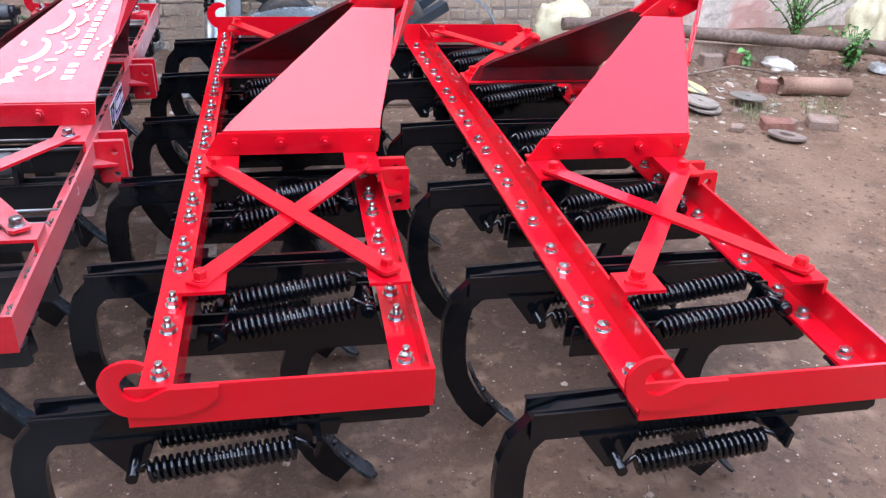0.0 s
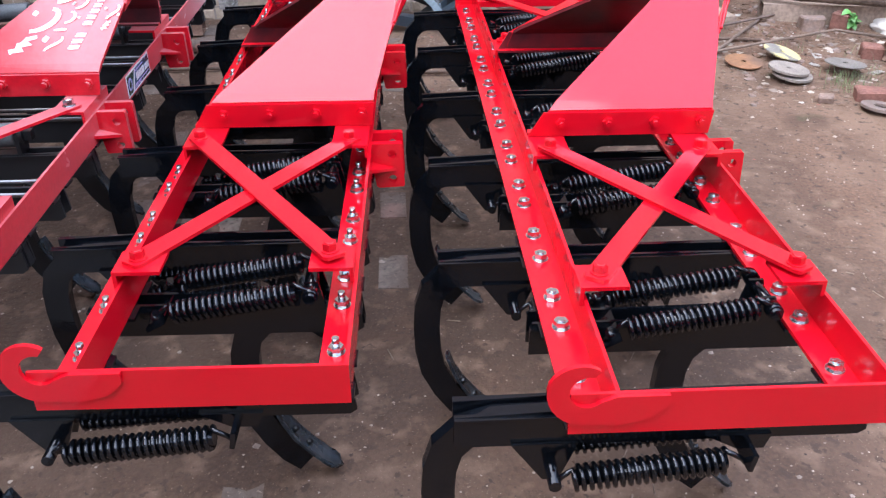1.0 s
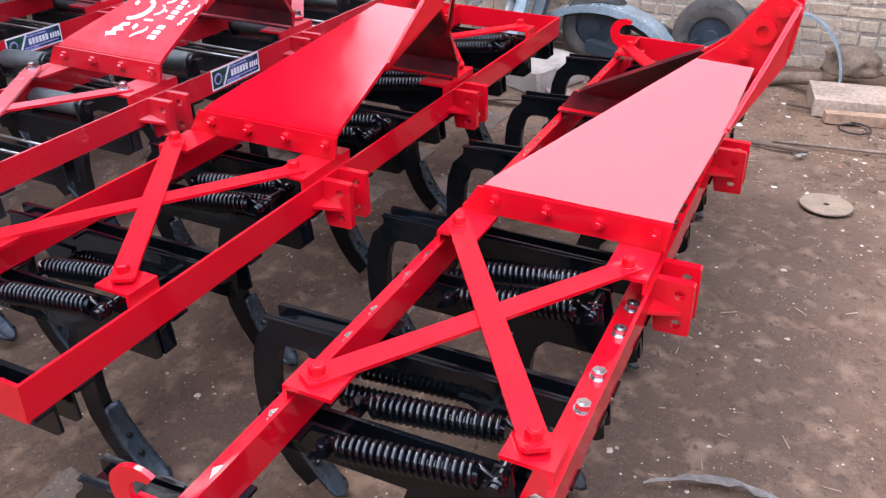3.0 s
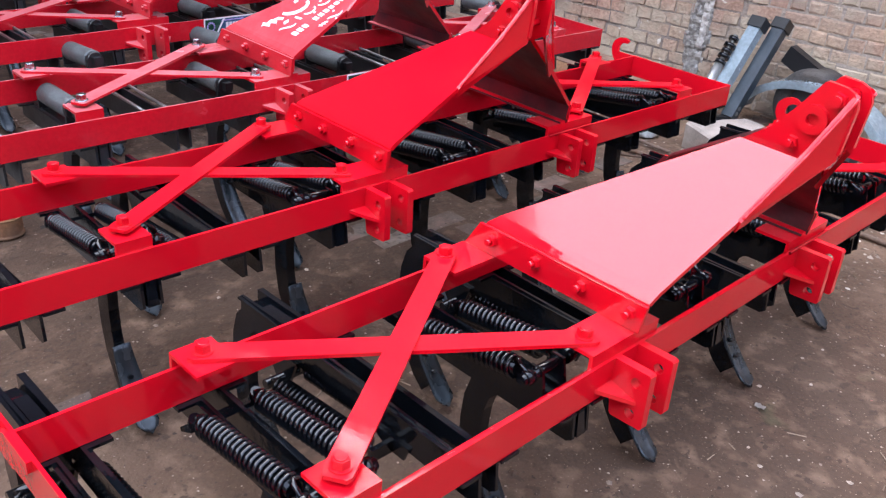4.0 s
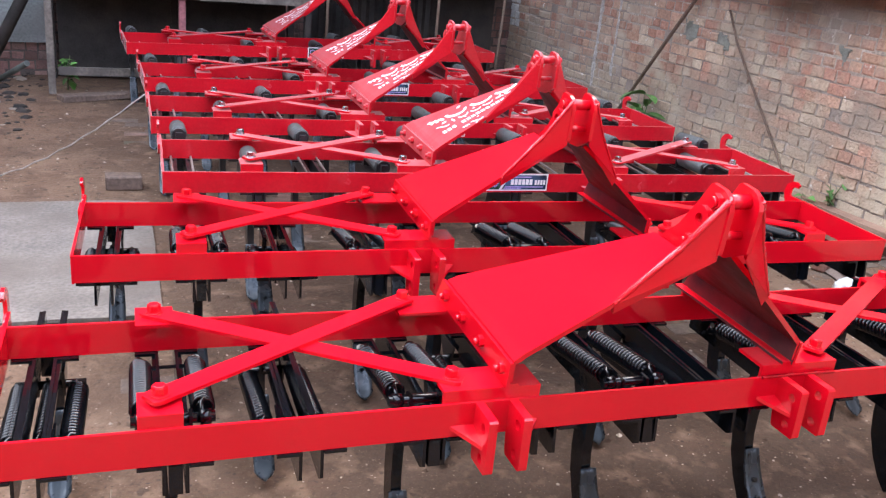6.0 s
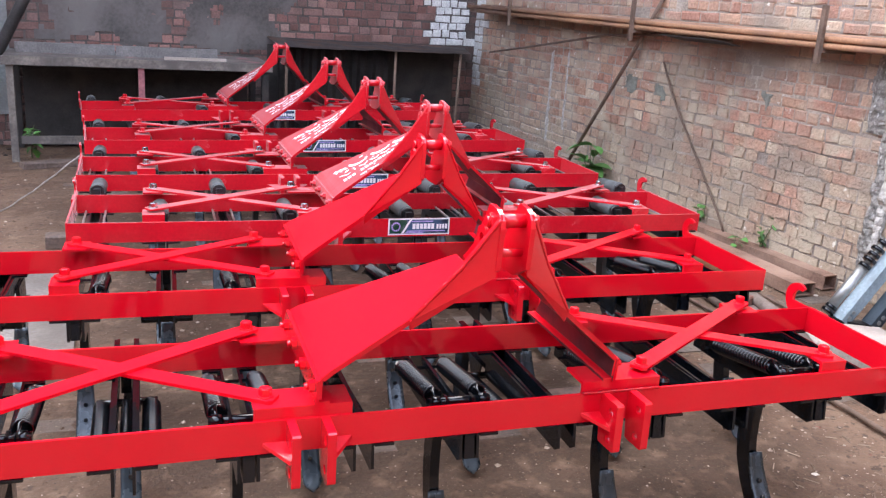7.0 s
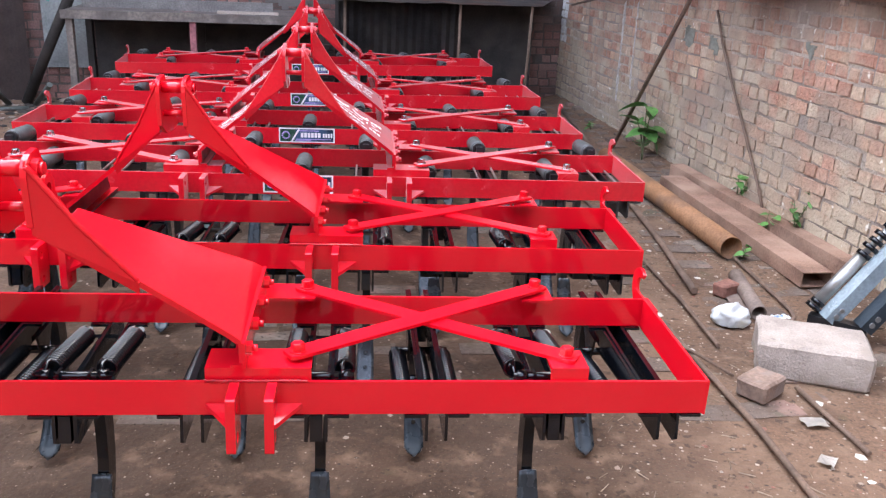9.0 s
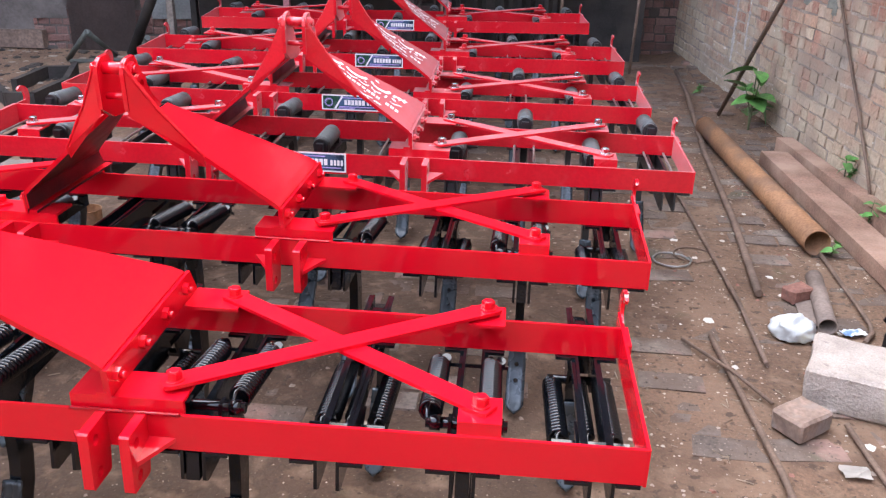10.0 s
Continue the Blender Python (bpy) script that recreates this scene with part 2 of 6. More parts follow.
def part(name, data, mat, parent, label="", m=None):
    """One mesh object under a thing or a part; data is a bmesh or a mesh."""
    me = data if isinstance(data, bpy.types.Mesh) else mesh_of(data, name)
    if mat and not me.materials:
        me.materials.append(mat)
    ob = new(name, me)
    ob.parent = parent
    if m is not None:
        ob.matrix_basis = m
    if label:
        ob["label"] = label
    return ob


def thing(name, data, mat, label, category, m=None, group="", kind=""):
    ob = part(name, data, mat, None, "", m)
    return tagged(ob, label, category, group, kind)


def holder(name, label, category, m, group="", kind=""):
    ob = new(name)
    ob.empty_display_size = 0.1
    ob.matrix_basis = m
    return tagged(ob, label, category, group, kind)


def box(bm, x0, x1, y0, y1, z0, z1):
    v = [bm.verts.new((x, y, z)) for z in (z0, z1) for y in (y0, y1) for x in (x0, x1)]
    for f in ((0, 2, 3, 1), (4, 5, 7, 6), (0, 1, 5, 4), (2, 6, 7, 3), (0, 4, 6, 2), (1, 3, 7, 5)):
        bm.faces.new([v[i] for i in f])
    return v


def slab(bm, pts, shift):
    """A flat plate from its outline and the way through its thickness."""
    a = [bm.verts.new(p) for p in pts]
    b = [bm.verts.new(Vector(p) + Vector(shift)) for p in pts]
    bm.faces.new(a)
    bm.faces.new(b[::-1])
    for i in range(len(a)):
        j = (i + 1) % len(a)
        bm.faces.new((a[j], a[i], b[i], b[j]))


def rod(bm, p, q, r, n=12, r2=None, caps=True):
    p, q = Vector(p), Vector(q)
    z = (q - p).normalized()
    x = z.orthogonal().normalized()
    y = z.cross(x)
    rings = []
    for c, rr in ((p, r), (q, r if r2 is None else r2)):
        rings.append([bm.verts.new(c + rr * (math.cos(2 * math.pi * i / n) * x + math.sin(2 * math.pi * i / n) * y)) for i in range(n)])
    for i in range(n):
        f = bm.faces.new((rings[0][i], rings[0][(i + 1) % n], rings[1][(i + 1) % n], rings[1][i]))
        f.smooth = n > 6
    if caps:
        bm.faces.new(rings[0][::-1])
        bm.faces.new(rings[1])


def sweep(bm, path, r, n=8, flat=None):
    """A tube along a path; flat=(half width, half thickness) makes it a bar whose thickness lies along x."""
    pts = [Vector(p) for p in path]
    last, side = None, None
    for i, p in enumerate(pts):
        t = (pts[min(i + 1, len(pts) - 1)] - pts[max(i - 1, 0)]).normalized()
        if flat:
            a, b = t.cross(Vector((1, 0, 0))).normalized(), Vector((1, 0, 0))
            w, h = flat
            ring = [bm.verts.new(p + a * u * w + b * v * h) for u, v in ((1, 1), (-1, 1), (-1, -1), (1, -1))]
        else:
            side = t.orthogonal().normalized() if side is None else (side - side.dot(t) * t).normalized()
            b = t.cross(side)
            rr = r[i] if isinstance(r, (list, tuple)) else r
            ring = [bm.verts.new(p + rr * (math.cos(2 * math.pi * k / n) * side + math.sin(2 * math.pi * k / n) * b)) for k in range(n)]
        if last:
            for k in range(len(ring)):
                f = bm.faces.new((last[k], last[(k + 1) % len(ring)], ring[(k + 1) % len(ring)], ring[k]))
                f.smooth = not flat
        else:
            bm.faces.new(ring[::-1])
        last = ring
    bm.faces.new(last)


def soften_edges(bm, w=0.0015, angle=40):
    es = [e for e in bm.edges if len(e.link_faces) == 2 and e.calc_face_angle(0) > radians(angle)]
    bmesh.ops.bevel(bm, geom=es, offset=w, segments=1, affect="EDGES", clamp_overlap=True)
    return bm


def hexagon(bm, c, r, h, turn=0.0, axis="z"):
    """A hexagonal nut or bolt head that stands on c."""
    ring = []
    for s in (0, h):
        row = []
        for i in range(6):
            a = math.pi / 3 * i + turn
            u, v = r * math.cos(a), r * math.sin(a)
            row.append(bm.verts.new(Vector(c) + Vector((u, v, s) if axis == "z" else (s, u, v))))
        ring.append(row)
    for i in range(6):
        bm.faces.new((ring[0][i], ring[0][(i + 1) % 6], ring[1][(i + 1) % 6], ring[1][i]))
    bm.faces.new(ring[0][::-1])
    bm.faces.new(ring[1])


KEPT = {}


def shared(key, build):
    """The one mesh that alike parts use."""
    if key not in KEPT:
        bm = bmesh.new()
        build(bm)
        KEPT[key] = mesh_of(bm, key.split("/")[0])
    return KEPT[key]


# ---- cultivators ----
END, RAIL_TOP, RAIL_LOW = 1.409, 0.577, 0.497
TINE_X = [0.266 * (i - 5) for i in range(11)]
OUTER, INNER, FRONT, REAR = 1.091, 0.4905, 0.003, 0.391
PLATE = 0.606  # top of the folded brackets
SHANK = ((0.45, 0.462), (0.54, 0.456), (0.622, 0.452), (0.671, 0.436), (0.702, 0.402), (0.715, 0.355), (0.718, 0.30), (0.715, 0.235), (0.702, 0.172),
         (0.672, 0.112), (0.638, 0.064), (0.604, 0.036))
FRONT_SHIFT = -0.505


def rail(y, width):
    def build(bm):
        slab(bm, [(-END, y, RAIL_LOW), (-END, y + width, RAIL_LOW), (-END, y + width, RAIL_LOW + 0.008), (-END, y + 0.008, RAIL_LOW + 0.010),
                  (-END, y + 0.007, RAIL_TOP), (-END, y, RAIL_TOP)], (2 * END, 0, 0))
        soften_edges(bm, 0.0016)
    return build


def end_plate(bm):
    box(bm, -0.0035, 0.0035, -0.0525, 0.503, RAIL_LOW - 0.003, RAIL_TOP + 0.001)
    soften_edges(bm, 0.0018)


def hook(bm):
    """A flat claw that curls up and back over the end of the rear rail."""
    cy, cz = 0.477, 0.588
    outer = []
    for a in range(112, -91, -12):
        r = 0.068 - 0.022 * max(0.0, (a - 20) / 92)
        outer.append((cy + r * math.cos(radians(a)), cz + r * math.sin(radians(a))))
    inner = [(cy + 0.031 * math.cos(radians(a)), cz + 0.031 * math.sin(radians(a))) for a in range(-135, 106, 15)]
    tail = [(0.415, 0.517), (0.367, 0.530), (0.340, 0.556), (0.340, 0.5775), (0.428, 0.5775)]
    slab(bm, [(0, y, z) for y, z in outer + tail + inner], (0.009, 0, 0))
    soften_edges(bm, 0.0014)


def flat_bar(a, b, z, w=0.025, t=0.008):
    def build(bm):
        p, q = Vector((*a, z)), Vector((*b, z))
        d = (q - p).normalized()
        s = Vector((-d.y, d.x, 0)) * w
        e = d * 0.026
        slab(bm, [p - e - s * 0.75, p - e * 0.6 - s, q + e * 0.6 - s, q + e - s * 0.75, q + e + s * 0.75, q + e * 0.6 + s, p - e * 0.6 + s, p - e + s * 0.75], (0, 0, t))
        soften_edges(bm, 0.0012)
    return build


def bracket(x0, x1, y0, y1, lip):
    """A folded plate: a top that carries a bolt and a lip welded to the rail."""
    def build(bm):
        z = PLATE
        if lip == "front":
            slab(bm, [(x0, y0, RAIL_TOP - 0.006), (x0, y0 + 0.008, RAIL_TOP - 0.006), (x0, y0 + 0.008, z - 0.008), (x0, y1, z - 0.008), (x0, y1, z), (x0, y0, z)], (x1 - x0, 0, 0))
        else:
            slab(bm, [(x0, y0, z - 0.008), (x0, y1 - 0.008, z - 0.008), (x0, y1 - 0.008, RAIL_TOP - 0.012), (x0, y1, RAIL_TOP - 0.012), (x0, y1, z), (x0, y0, z)], (x1 - x0, 0, 0))
        soften_edges(bm, 0.0018)
    return build


def hex_bolt(bm):
    rod(bm, (0, 0, 0), (0, 0, 0.003), 0.019, 16)
    hexagon(bm, (0, 0, 0.003), 0.0155, 0.016)
    rod(bm, (0, 0, 0.019), (0, 0, 0.021), 0.012, 12, 0.010)


def long_nut(bm):
    rod(bm, (0, 0, 0), (0, 0, 0.003), 0.0185, 14)
    hexagon(bm, (0, 0, 0.003), 0.0150, 0.013, 0.3)
    rod(bm, (0, 0, 0.016), (0, 0, 0.034), 0.0075, 10)


def short_nut(bm):
    rod(bm, (0, 0, 0), (0, 0, 0.003), 0.0185, 14)
    hexagon(bm, (0, 0, 0.003), 0.0150, 0.014, 0.1)
    rod(bm, (0, 0, 0.017), (0, 0, 0.020), 0.0075, 10)


def side_bolt(bm):
    hexagon(bm, (0, 0, 0), 0.0145, 0.012, 0.2, "x")
    rod(bm, (0.012, 0, 0), (0.023, 0, 0), 0.0080, 10)


def dark_inside(bm):
    """The inner and under faces take the second, darker material."""
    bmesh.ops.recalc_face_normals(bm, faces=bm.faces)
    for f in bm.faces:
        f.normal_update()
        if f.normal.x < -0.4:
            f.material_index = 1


def base_angle(bm):
    """The angle across both rails that the tower leg is bolted to; built for the positive side."""
    slab(bm, [(0.377, -0.052, 0.607), (0.377, 0.430, 0.607), (0.377, 0.392, 0.671), (0.377, -0.060, 0.671)], (0.008, 0, 0))
    box(bm, 0.352, 0.377, -0.048, 0.430, 0.607, 0.614)
    soften_edges(bm, 0.0015)
    dark_inside(bm)


def leg_plate(bm):
    """The broad leaning plate of the tower, bent at its foot."""
    t = Vector((0.0045, 0, 0.0040))
    up = [(0.371, -0.052, 0.621), (0.371, 0.398, 0.621), (0.371, 0.378, 0.674), (0.371, -0.058, 0.674)]
    slab(bm, up, (0.006, 0, 0))
    a = [(0.372, -0.058, 0.6715), (0.372, 0.378, 0.6715), (0.352, 0.356, 0.692), (0.053, -0.006, 0.940), (0.055, -0.136, 0.937), (0.186, -0.112, 0.828), (0.352, -0.062, 0.690)]
    bottom = [bm.verts.new(Vector(p) - t) for p in a]
    top = [bm.verts.new(Vector(p) + t) for p in a]
    for q, flip in ((bottom, True), (top, False)):
        for f in ((0, 1, 2, 6), (6, 2, 3, 4, 5)):
            bm.faces.new([q[i] for i in (f[::-1] if flip else f)])
    for i in range(7):
        j = (i + 1) % 7
        bm.faces.new((bottom[i], bottom[j], top[j], top[i]))
    dark_inside(bm)


def front_gusset(bm):
    slab(bm, [(0.036, -0.208, 1.086), (0.100, -0.168, 0.968), (0.194, -0.116, 0.826), (0.190, -0.106, 0.800), (0.036, -0.200, 0.952)], (0.0, 0.009, 0.004))
    soften_edges(bm, 0.0012)


def cheek(bm):
    pts = [(-0.204, 0.967), (-0.211, 1.060), (-0.207, 1.077), (-0.196, 1.089), (-0.180, 1.096), (-0.144, 1.099), (-0.138, 1.096), (-0.104, 1.044), (-0.060, 0.983), (-0.004, 0.938), (-0.06, 0.930), (-0.14, 0.934)]
    slab(bm, [(0.029, y, z) for y, z in pts], (0.011, 0, 0))
    soften_edges(bm, 0.0014)


def weld(points, size):
    """A lumpy bead along a joint."""
    def build(bm):
        pts = [Vector(p) for p in points]
        line = []
        for a, b in zip(pts, pts[1:]):
            n = max(3, int((b - a).length / 0.006))
            line += [a.lerp(b, i / n) for i in range(n)]
        sweep(bm, line, [size * (1 + 0.5 * noise.noise(p * 160)) for p in line], 6)
    return build


def drilled(bm, outline, holes, x0, x1):
    """A plate in the y-z plane, through x0 to x1, with round holes right through it."""
    sides = []
    for x in (x0, x1):
        loops = []
        for ring in [outline] + [[(y + r * math.cos(2 * math.pi * i / 16), z + r * math.sin(2 * math.pi * i / 16)) for i in range(16)] for y, z, r in holes]:
            vs = [bm.verts.new((x, y, z)) for y, z in ring]
            loops.append((vs, [bm.edges.new((vs[i], vs[(i + 1) % len(vs)])) for i in range(len(vs))]))
        bmesh.ops.triangle_fill(bm, use_beauty=True, use_dissolve=False, edges=[e for _, es in loops for e in es])
        sides.append([vs for vs, _ in loops])
    for a, b in zip(*sides):
        for i in range(len(a)):
            j = (i + 1) % len(a)
            bm.faces.new((a[i], a[j], b[j], b[i]))


def lug(bm):
    pts = [(-0.050, 0.577), (-0.130, 0.578), (-0.134, 0.574), (-0.138, 0.455), (-0.134, 0.450), (-0.066, 0.447), (-0.061, 0.452), (-0.053, 0.500)]
    drilled(bm, pts, ((-0.106, 0.547, 0.0115), (-0.106, 0.474, 0.0115)), -0.010, 0.010)


def lug_web(bm):
    slab(bm, [(0.010, -0.053, 0.516), (0.064, -0.053, 0.516), (0.010, -0.116, 0.498)], (0, 0.002, 0.009))


def pin(z, y, r):
    def build(bm):
        rod(bm, (-0.0295, y, z), (0.0295, y, z), r, 18)
        for s in (-1, 1):
            hexagon(bm, (0.0395 if s > 0 else -0.0525, y, z), r * 1.1, 0.013, 0.3, "x")
            rod(bm, (s * 0.0520, y, z), (s * 0.0600, y, z), r * 0.75, 14)
    return build


def eye_ring(bm):
    n = 20
    for i in range(n):
        a, b = 2 * math.pi * i / n, 2 * math.pi * (i + 1) / n
        q = []
        for x in (0.038, 0.052):
            for ang in (a, b):
                for r in (0.013, 0.030):
                    q.append((x, -0.138 + r * math.cos(ang), 1.021 + r * math.sin(ang)))
        v = [bm.verts.new(p) for p in q]
        for f in ((4, 5, 7, 6), (1, 3, 7, 5), (0, 4, 6, 2)):
            bm.faces.new([v[k] for k in f])
    bmesh.ops.remove_doubles(bm, verts=bm.verts, dist=0.0004)


def shank(dy, start):
    def build(bm):
        path = [(0, y + dy, z) for y, z in SHANK]
        if start is not None:
            path = [(0, start, 0.466), (0, (start + path[0][1]) / 2, 0.464)] + path
        sweep(bm, path, 0, flat=(0.031, 0.0135))
        soften_edges(bm, 0.003, 60)
    return build


def shovel(dy):
    """The pointed wear blade bolted to the front of the tine's foot."""
    def build(bm):
        knots = [(0.668, 0.205), (0.656, 0.160), (0.634, 0.112), (0.602, 0.066), (0.566, 0.028), (0.528, 0.002)]
        line = []
        for k in range(16):
            f = k / 15 * 5
            n = min(4, int(f))
            p, q = Vector(knots[n]), Vector(knots[n + 1])
            line.append(tuple(p.lerp(q, f - n)))
        rows = []
        for i, (y, z) in enumerate(line):
            a, b = line[max(i - 2, 0)], line[min(i + 2, 15)]
            t = Vector((0, b[0] - a[0], b[1] - a[1])).normalized()
            nrm = Vector((0, t.z, -t.y))
            if nrm.y > 0:
                nrm = -nrm
            w = 0.023 + 0.006 * min(1.0, i / 6) - (0.008 * (i - 13) if i > 13 else 0.0)
            c = Vector((0, y + dy, z)) + nrm * (0.003 + 0.011 * min(1.0, i / 9))
            rim = 0.005 if i < 15 else 0.0
            front = [bm.verts.new(c + Vector((u * w, 0, 0)) + nrm * (rim * u * u - 0.002) - t * (0.010 * abs(u) if i == 15 else 0.0)) for u in (-1, -0.5, 0, 0.5, 1)]
            back = [bm.verts.new(v.co - nrm * 0.006) for v in reversed(front)]
            rows.append(front + back)
        for p, q in zip(rows, rows[1:]):
            for k in range(10):
                f = bm.faces.new((p[k], p[(k + 1) % 10], q[(k + 1) % 10], q[k]))
                f.smooth = k not in (4, 9)
        bm.faces.new(rows[0][::-1])
        bm.faces.new(rows[-1])
    return build


def shovel_bolts(dy, low):
    def build(bm):
        y, z = (0.640, 0.118) if not low else (0.612, 0.076)
        rod(bm, (0, y + dy - 0.004, z + 0.004), (0, y + dy - 0.020, z + 0.013), 0.008, 12, 0.006)
    return build


def arm(side, y1):
    """One of the two angles that hold a tine under the rails."""
    def build(bm):
        x0, x1, x2 = side * 0.0185, side * 0.0255, side * 0.072
        slab(bm, [(x0, -0.048, 0.496), (x0, -0.056, 0.430), (x0, -0.042, 0.420), (x0, y1, 0.420), (x0, y1, 0.488), (x0, 0.515, 0.496)], (x1 - x0, 0, 0))
        for y0, y2 in ((-0.056, 0.018), (0.408, 0.505)):
            slab(bm, [(x1, y0, 0.489), (x2, y0, 0.489), (x2, y2, 0.489), (x1, y2, 0.489)], (0, 0, 0.007))
        slab(bm, [(x1, 0.018, 0.490), (side * 0.034, 0.018, 0.490), (side * 0.034, y1, 0.482), (x1, y1, 0.482)], (0, 0, 0.005))
        soften_edges(bm, 0.0012)
    return build


def coil(length, turns, r=0.0208, wire=0.0050):
    """A close spring along y with a hooked wire at each end."""
    def build(bm):
        path = [(0, -0.028, -0.006), (0.006, -0.020, 0.012), (0.004, -0.008, r * 0.9)]
        n = int(turns * 11)
        for i in range(n + 1):
            a = 2 * math.pi * i / 11
            path.append((r * math.sin(a), length * i / n, r * math.cos(a)))
        path += [(0.004, length + 0.010, r * 0.8), (0.004, length + 0.026, 0.004), (0, length + 0.034, -0.010)]
        sweep(bm, path, wire, 6)
    return build


def spring_core(length, r=0.0145):
    def build(bm):
        rod(bm, (0, 0, 0), (0, length, 0), r, 12)
    return build


def along(p, q):
    """The pose of a thing built along y from p to q."""
    p, q = Vector(p), Vector(q)
    return Matrix.Translation(p) @ (q - p).to_track_quat("Y", "Z").to_matrix().to_4x4()


def spring_tine(parent, x, front, raised=0.0, aside=0.0):
    dy = FRONT_SHIFT if front else 0.0
    row = "f" if front else "r"
    t = part("tine", shared("tine/" + row, shank(dy, -0.03 if front else None)), BLACK, parent, "curved black steel tine", Matrix.Translation((x, 0, 0)))
    y1 = 0.520 if front else 0.690
    for s in (-1, 1):
        part("arm_angle", shared(f"arm_angle/{row}{s}", arm(s, y1)), BLACK, t)
    part("shovel", shared("shovel/" + row, shovel(dy)), BLADE, t, "dark scuffed steel shovel point")
    for low in (0, 1):
        part("shovel_bolt", shared(f"shovel_bolt/{row}{low}", shovel_bolts(dy, low)), BLACK, t)
    spring_mesh = shared("spring", coil(0.258, 19)) if front else shared("spring/long", coil(0.275, 20))
    if not front:
        mid = part("spring", shared("spring/middle", coil(0.260, 18, 0.0115, 0.0042)), SPRING_BLACK, t, "", along((0, 0.470, 0.390), (0, 0.210, 0.412)))
        part("spring_rod", shared("spring_rod/middle", spring_core(0.260, 0.0085)), BLACK, mid)
    core = shared("spring_rod", spring_core(0.258)) if front else shared("spring_rod/long", spring_core(0.275))
    for s in (-1, 1):
        if front:
            m = along((s * 0.060 + aside, 0.330, 0.503), (s * 0.060 + aside, 0.072, 0.542 + (raised if s > 0 else 0)))
        else:
            m = along((s * 0.063 + aside, 0.482, 0.374), (s * 0.060 + aside, 0.207, 0.400))
        sp = part("spring", spring_mesh, SPRING_BLACK, t, "tightly wound black coil spring", m)
        part("spring_rod", core, BLACK, sp)

    def low_bracket(bm):
        if front:
            slab(bm, [(-0.082, 0.348, 0.496), (0.082, 0.348, 0.496), (0.082, 0.386, 0.476), (-0.082, 0.386, 0.476)], (0, -0.003, -0.008))
            for s in (-1, 1):
                rod(bm, (s * 0.064, 0.372, 0.479), (s * 0.064, 0.362, 0.502), 0.012, 10)
        else:
            for s in (-1, 1):
                slab(bm, [(s * 0.027, 0.470, 0.428), (s * 0.027, 0.590, 0.428), (s * 0.027, 0.530, 0.345), (s * 0.027, 0.500, 0.345)], (s * 0.007, 0, 0))
            rod(bm, (-0.080, 0.515, 0.370), (0.080, 0.515, 0.370), 0.0115, 12)
        soften_edges(bm, 0.001, 60)

    def high_bracket(bm):
        if front:
            rod(bm, (-0.082, 0.046, 0.538), (0.082, 0.046, 0.538), 0.0120, 14)
            for s in (-1, 1):
                rod(bm, (s * 0.052, 0.046, 0.538), (s * 0.074, 0.046, 0.538), 0.0165, 14)
                slab(bm, [(s * 0.030, 0.020, 0.494), (s * 0.030, 0.075, 0.494), (s * 0.030, 0.062, 0.550), (s * 0.030, 0.032, 0.550)], (s * 0.007, 0, 0))
        else:
            slab(bm, [(-0.084, 0.168, 0.392), (0.084, 0.168, 0.392), (0.084, 0.162, 0.428), (-0.084, 0.162, 0.428)], (0, 0.009, 0.002))
            for s in (-1, 1):
                slab(bm, [(s * 0.026, 0.120, 0.432), (s * 0.026, 0.240, 0.432), (s * 0.026, 0.180, 0.400), (s * 0.026, 0.130, 0.400)], (s * 0.006, 0, 0))
        soften_edges(bm, 0.001, 60)

    part("spring_anchor", shared("spring_anchor/" + row, low_bracket), BLACK, t)
    part("spring_bar", shared("spring_bar/" + row, high_bracket), BLACK, t)
    return t


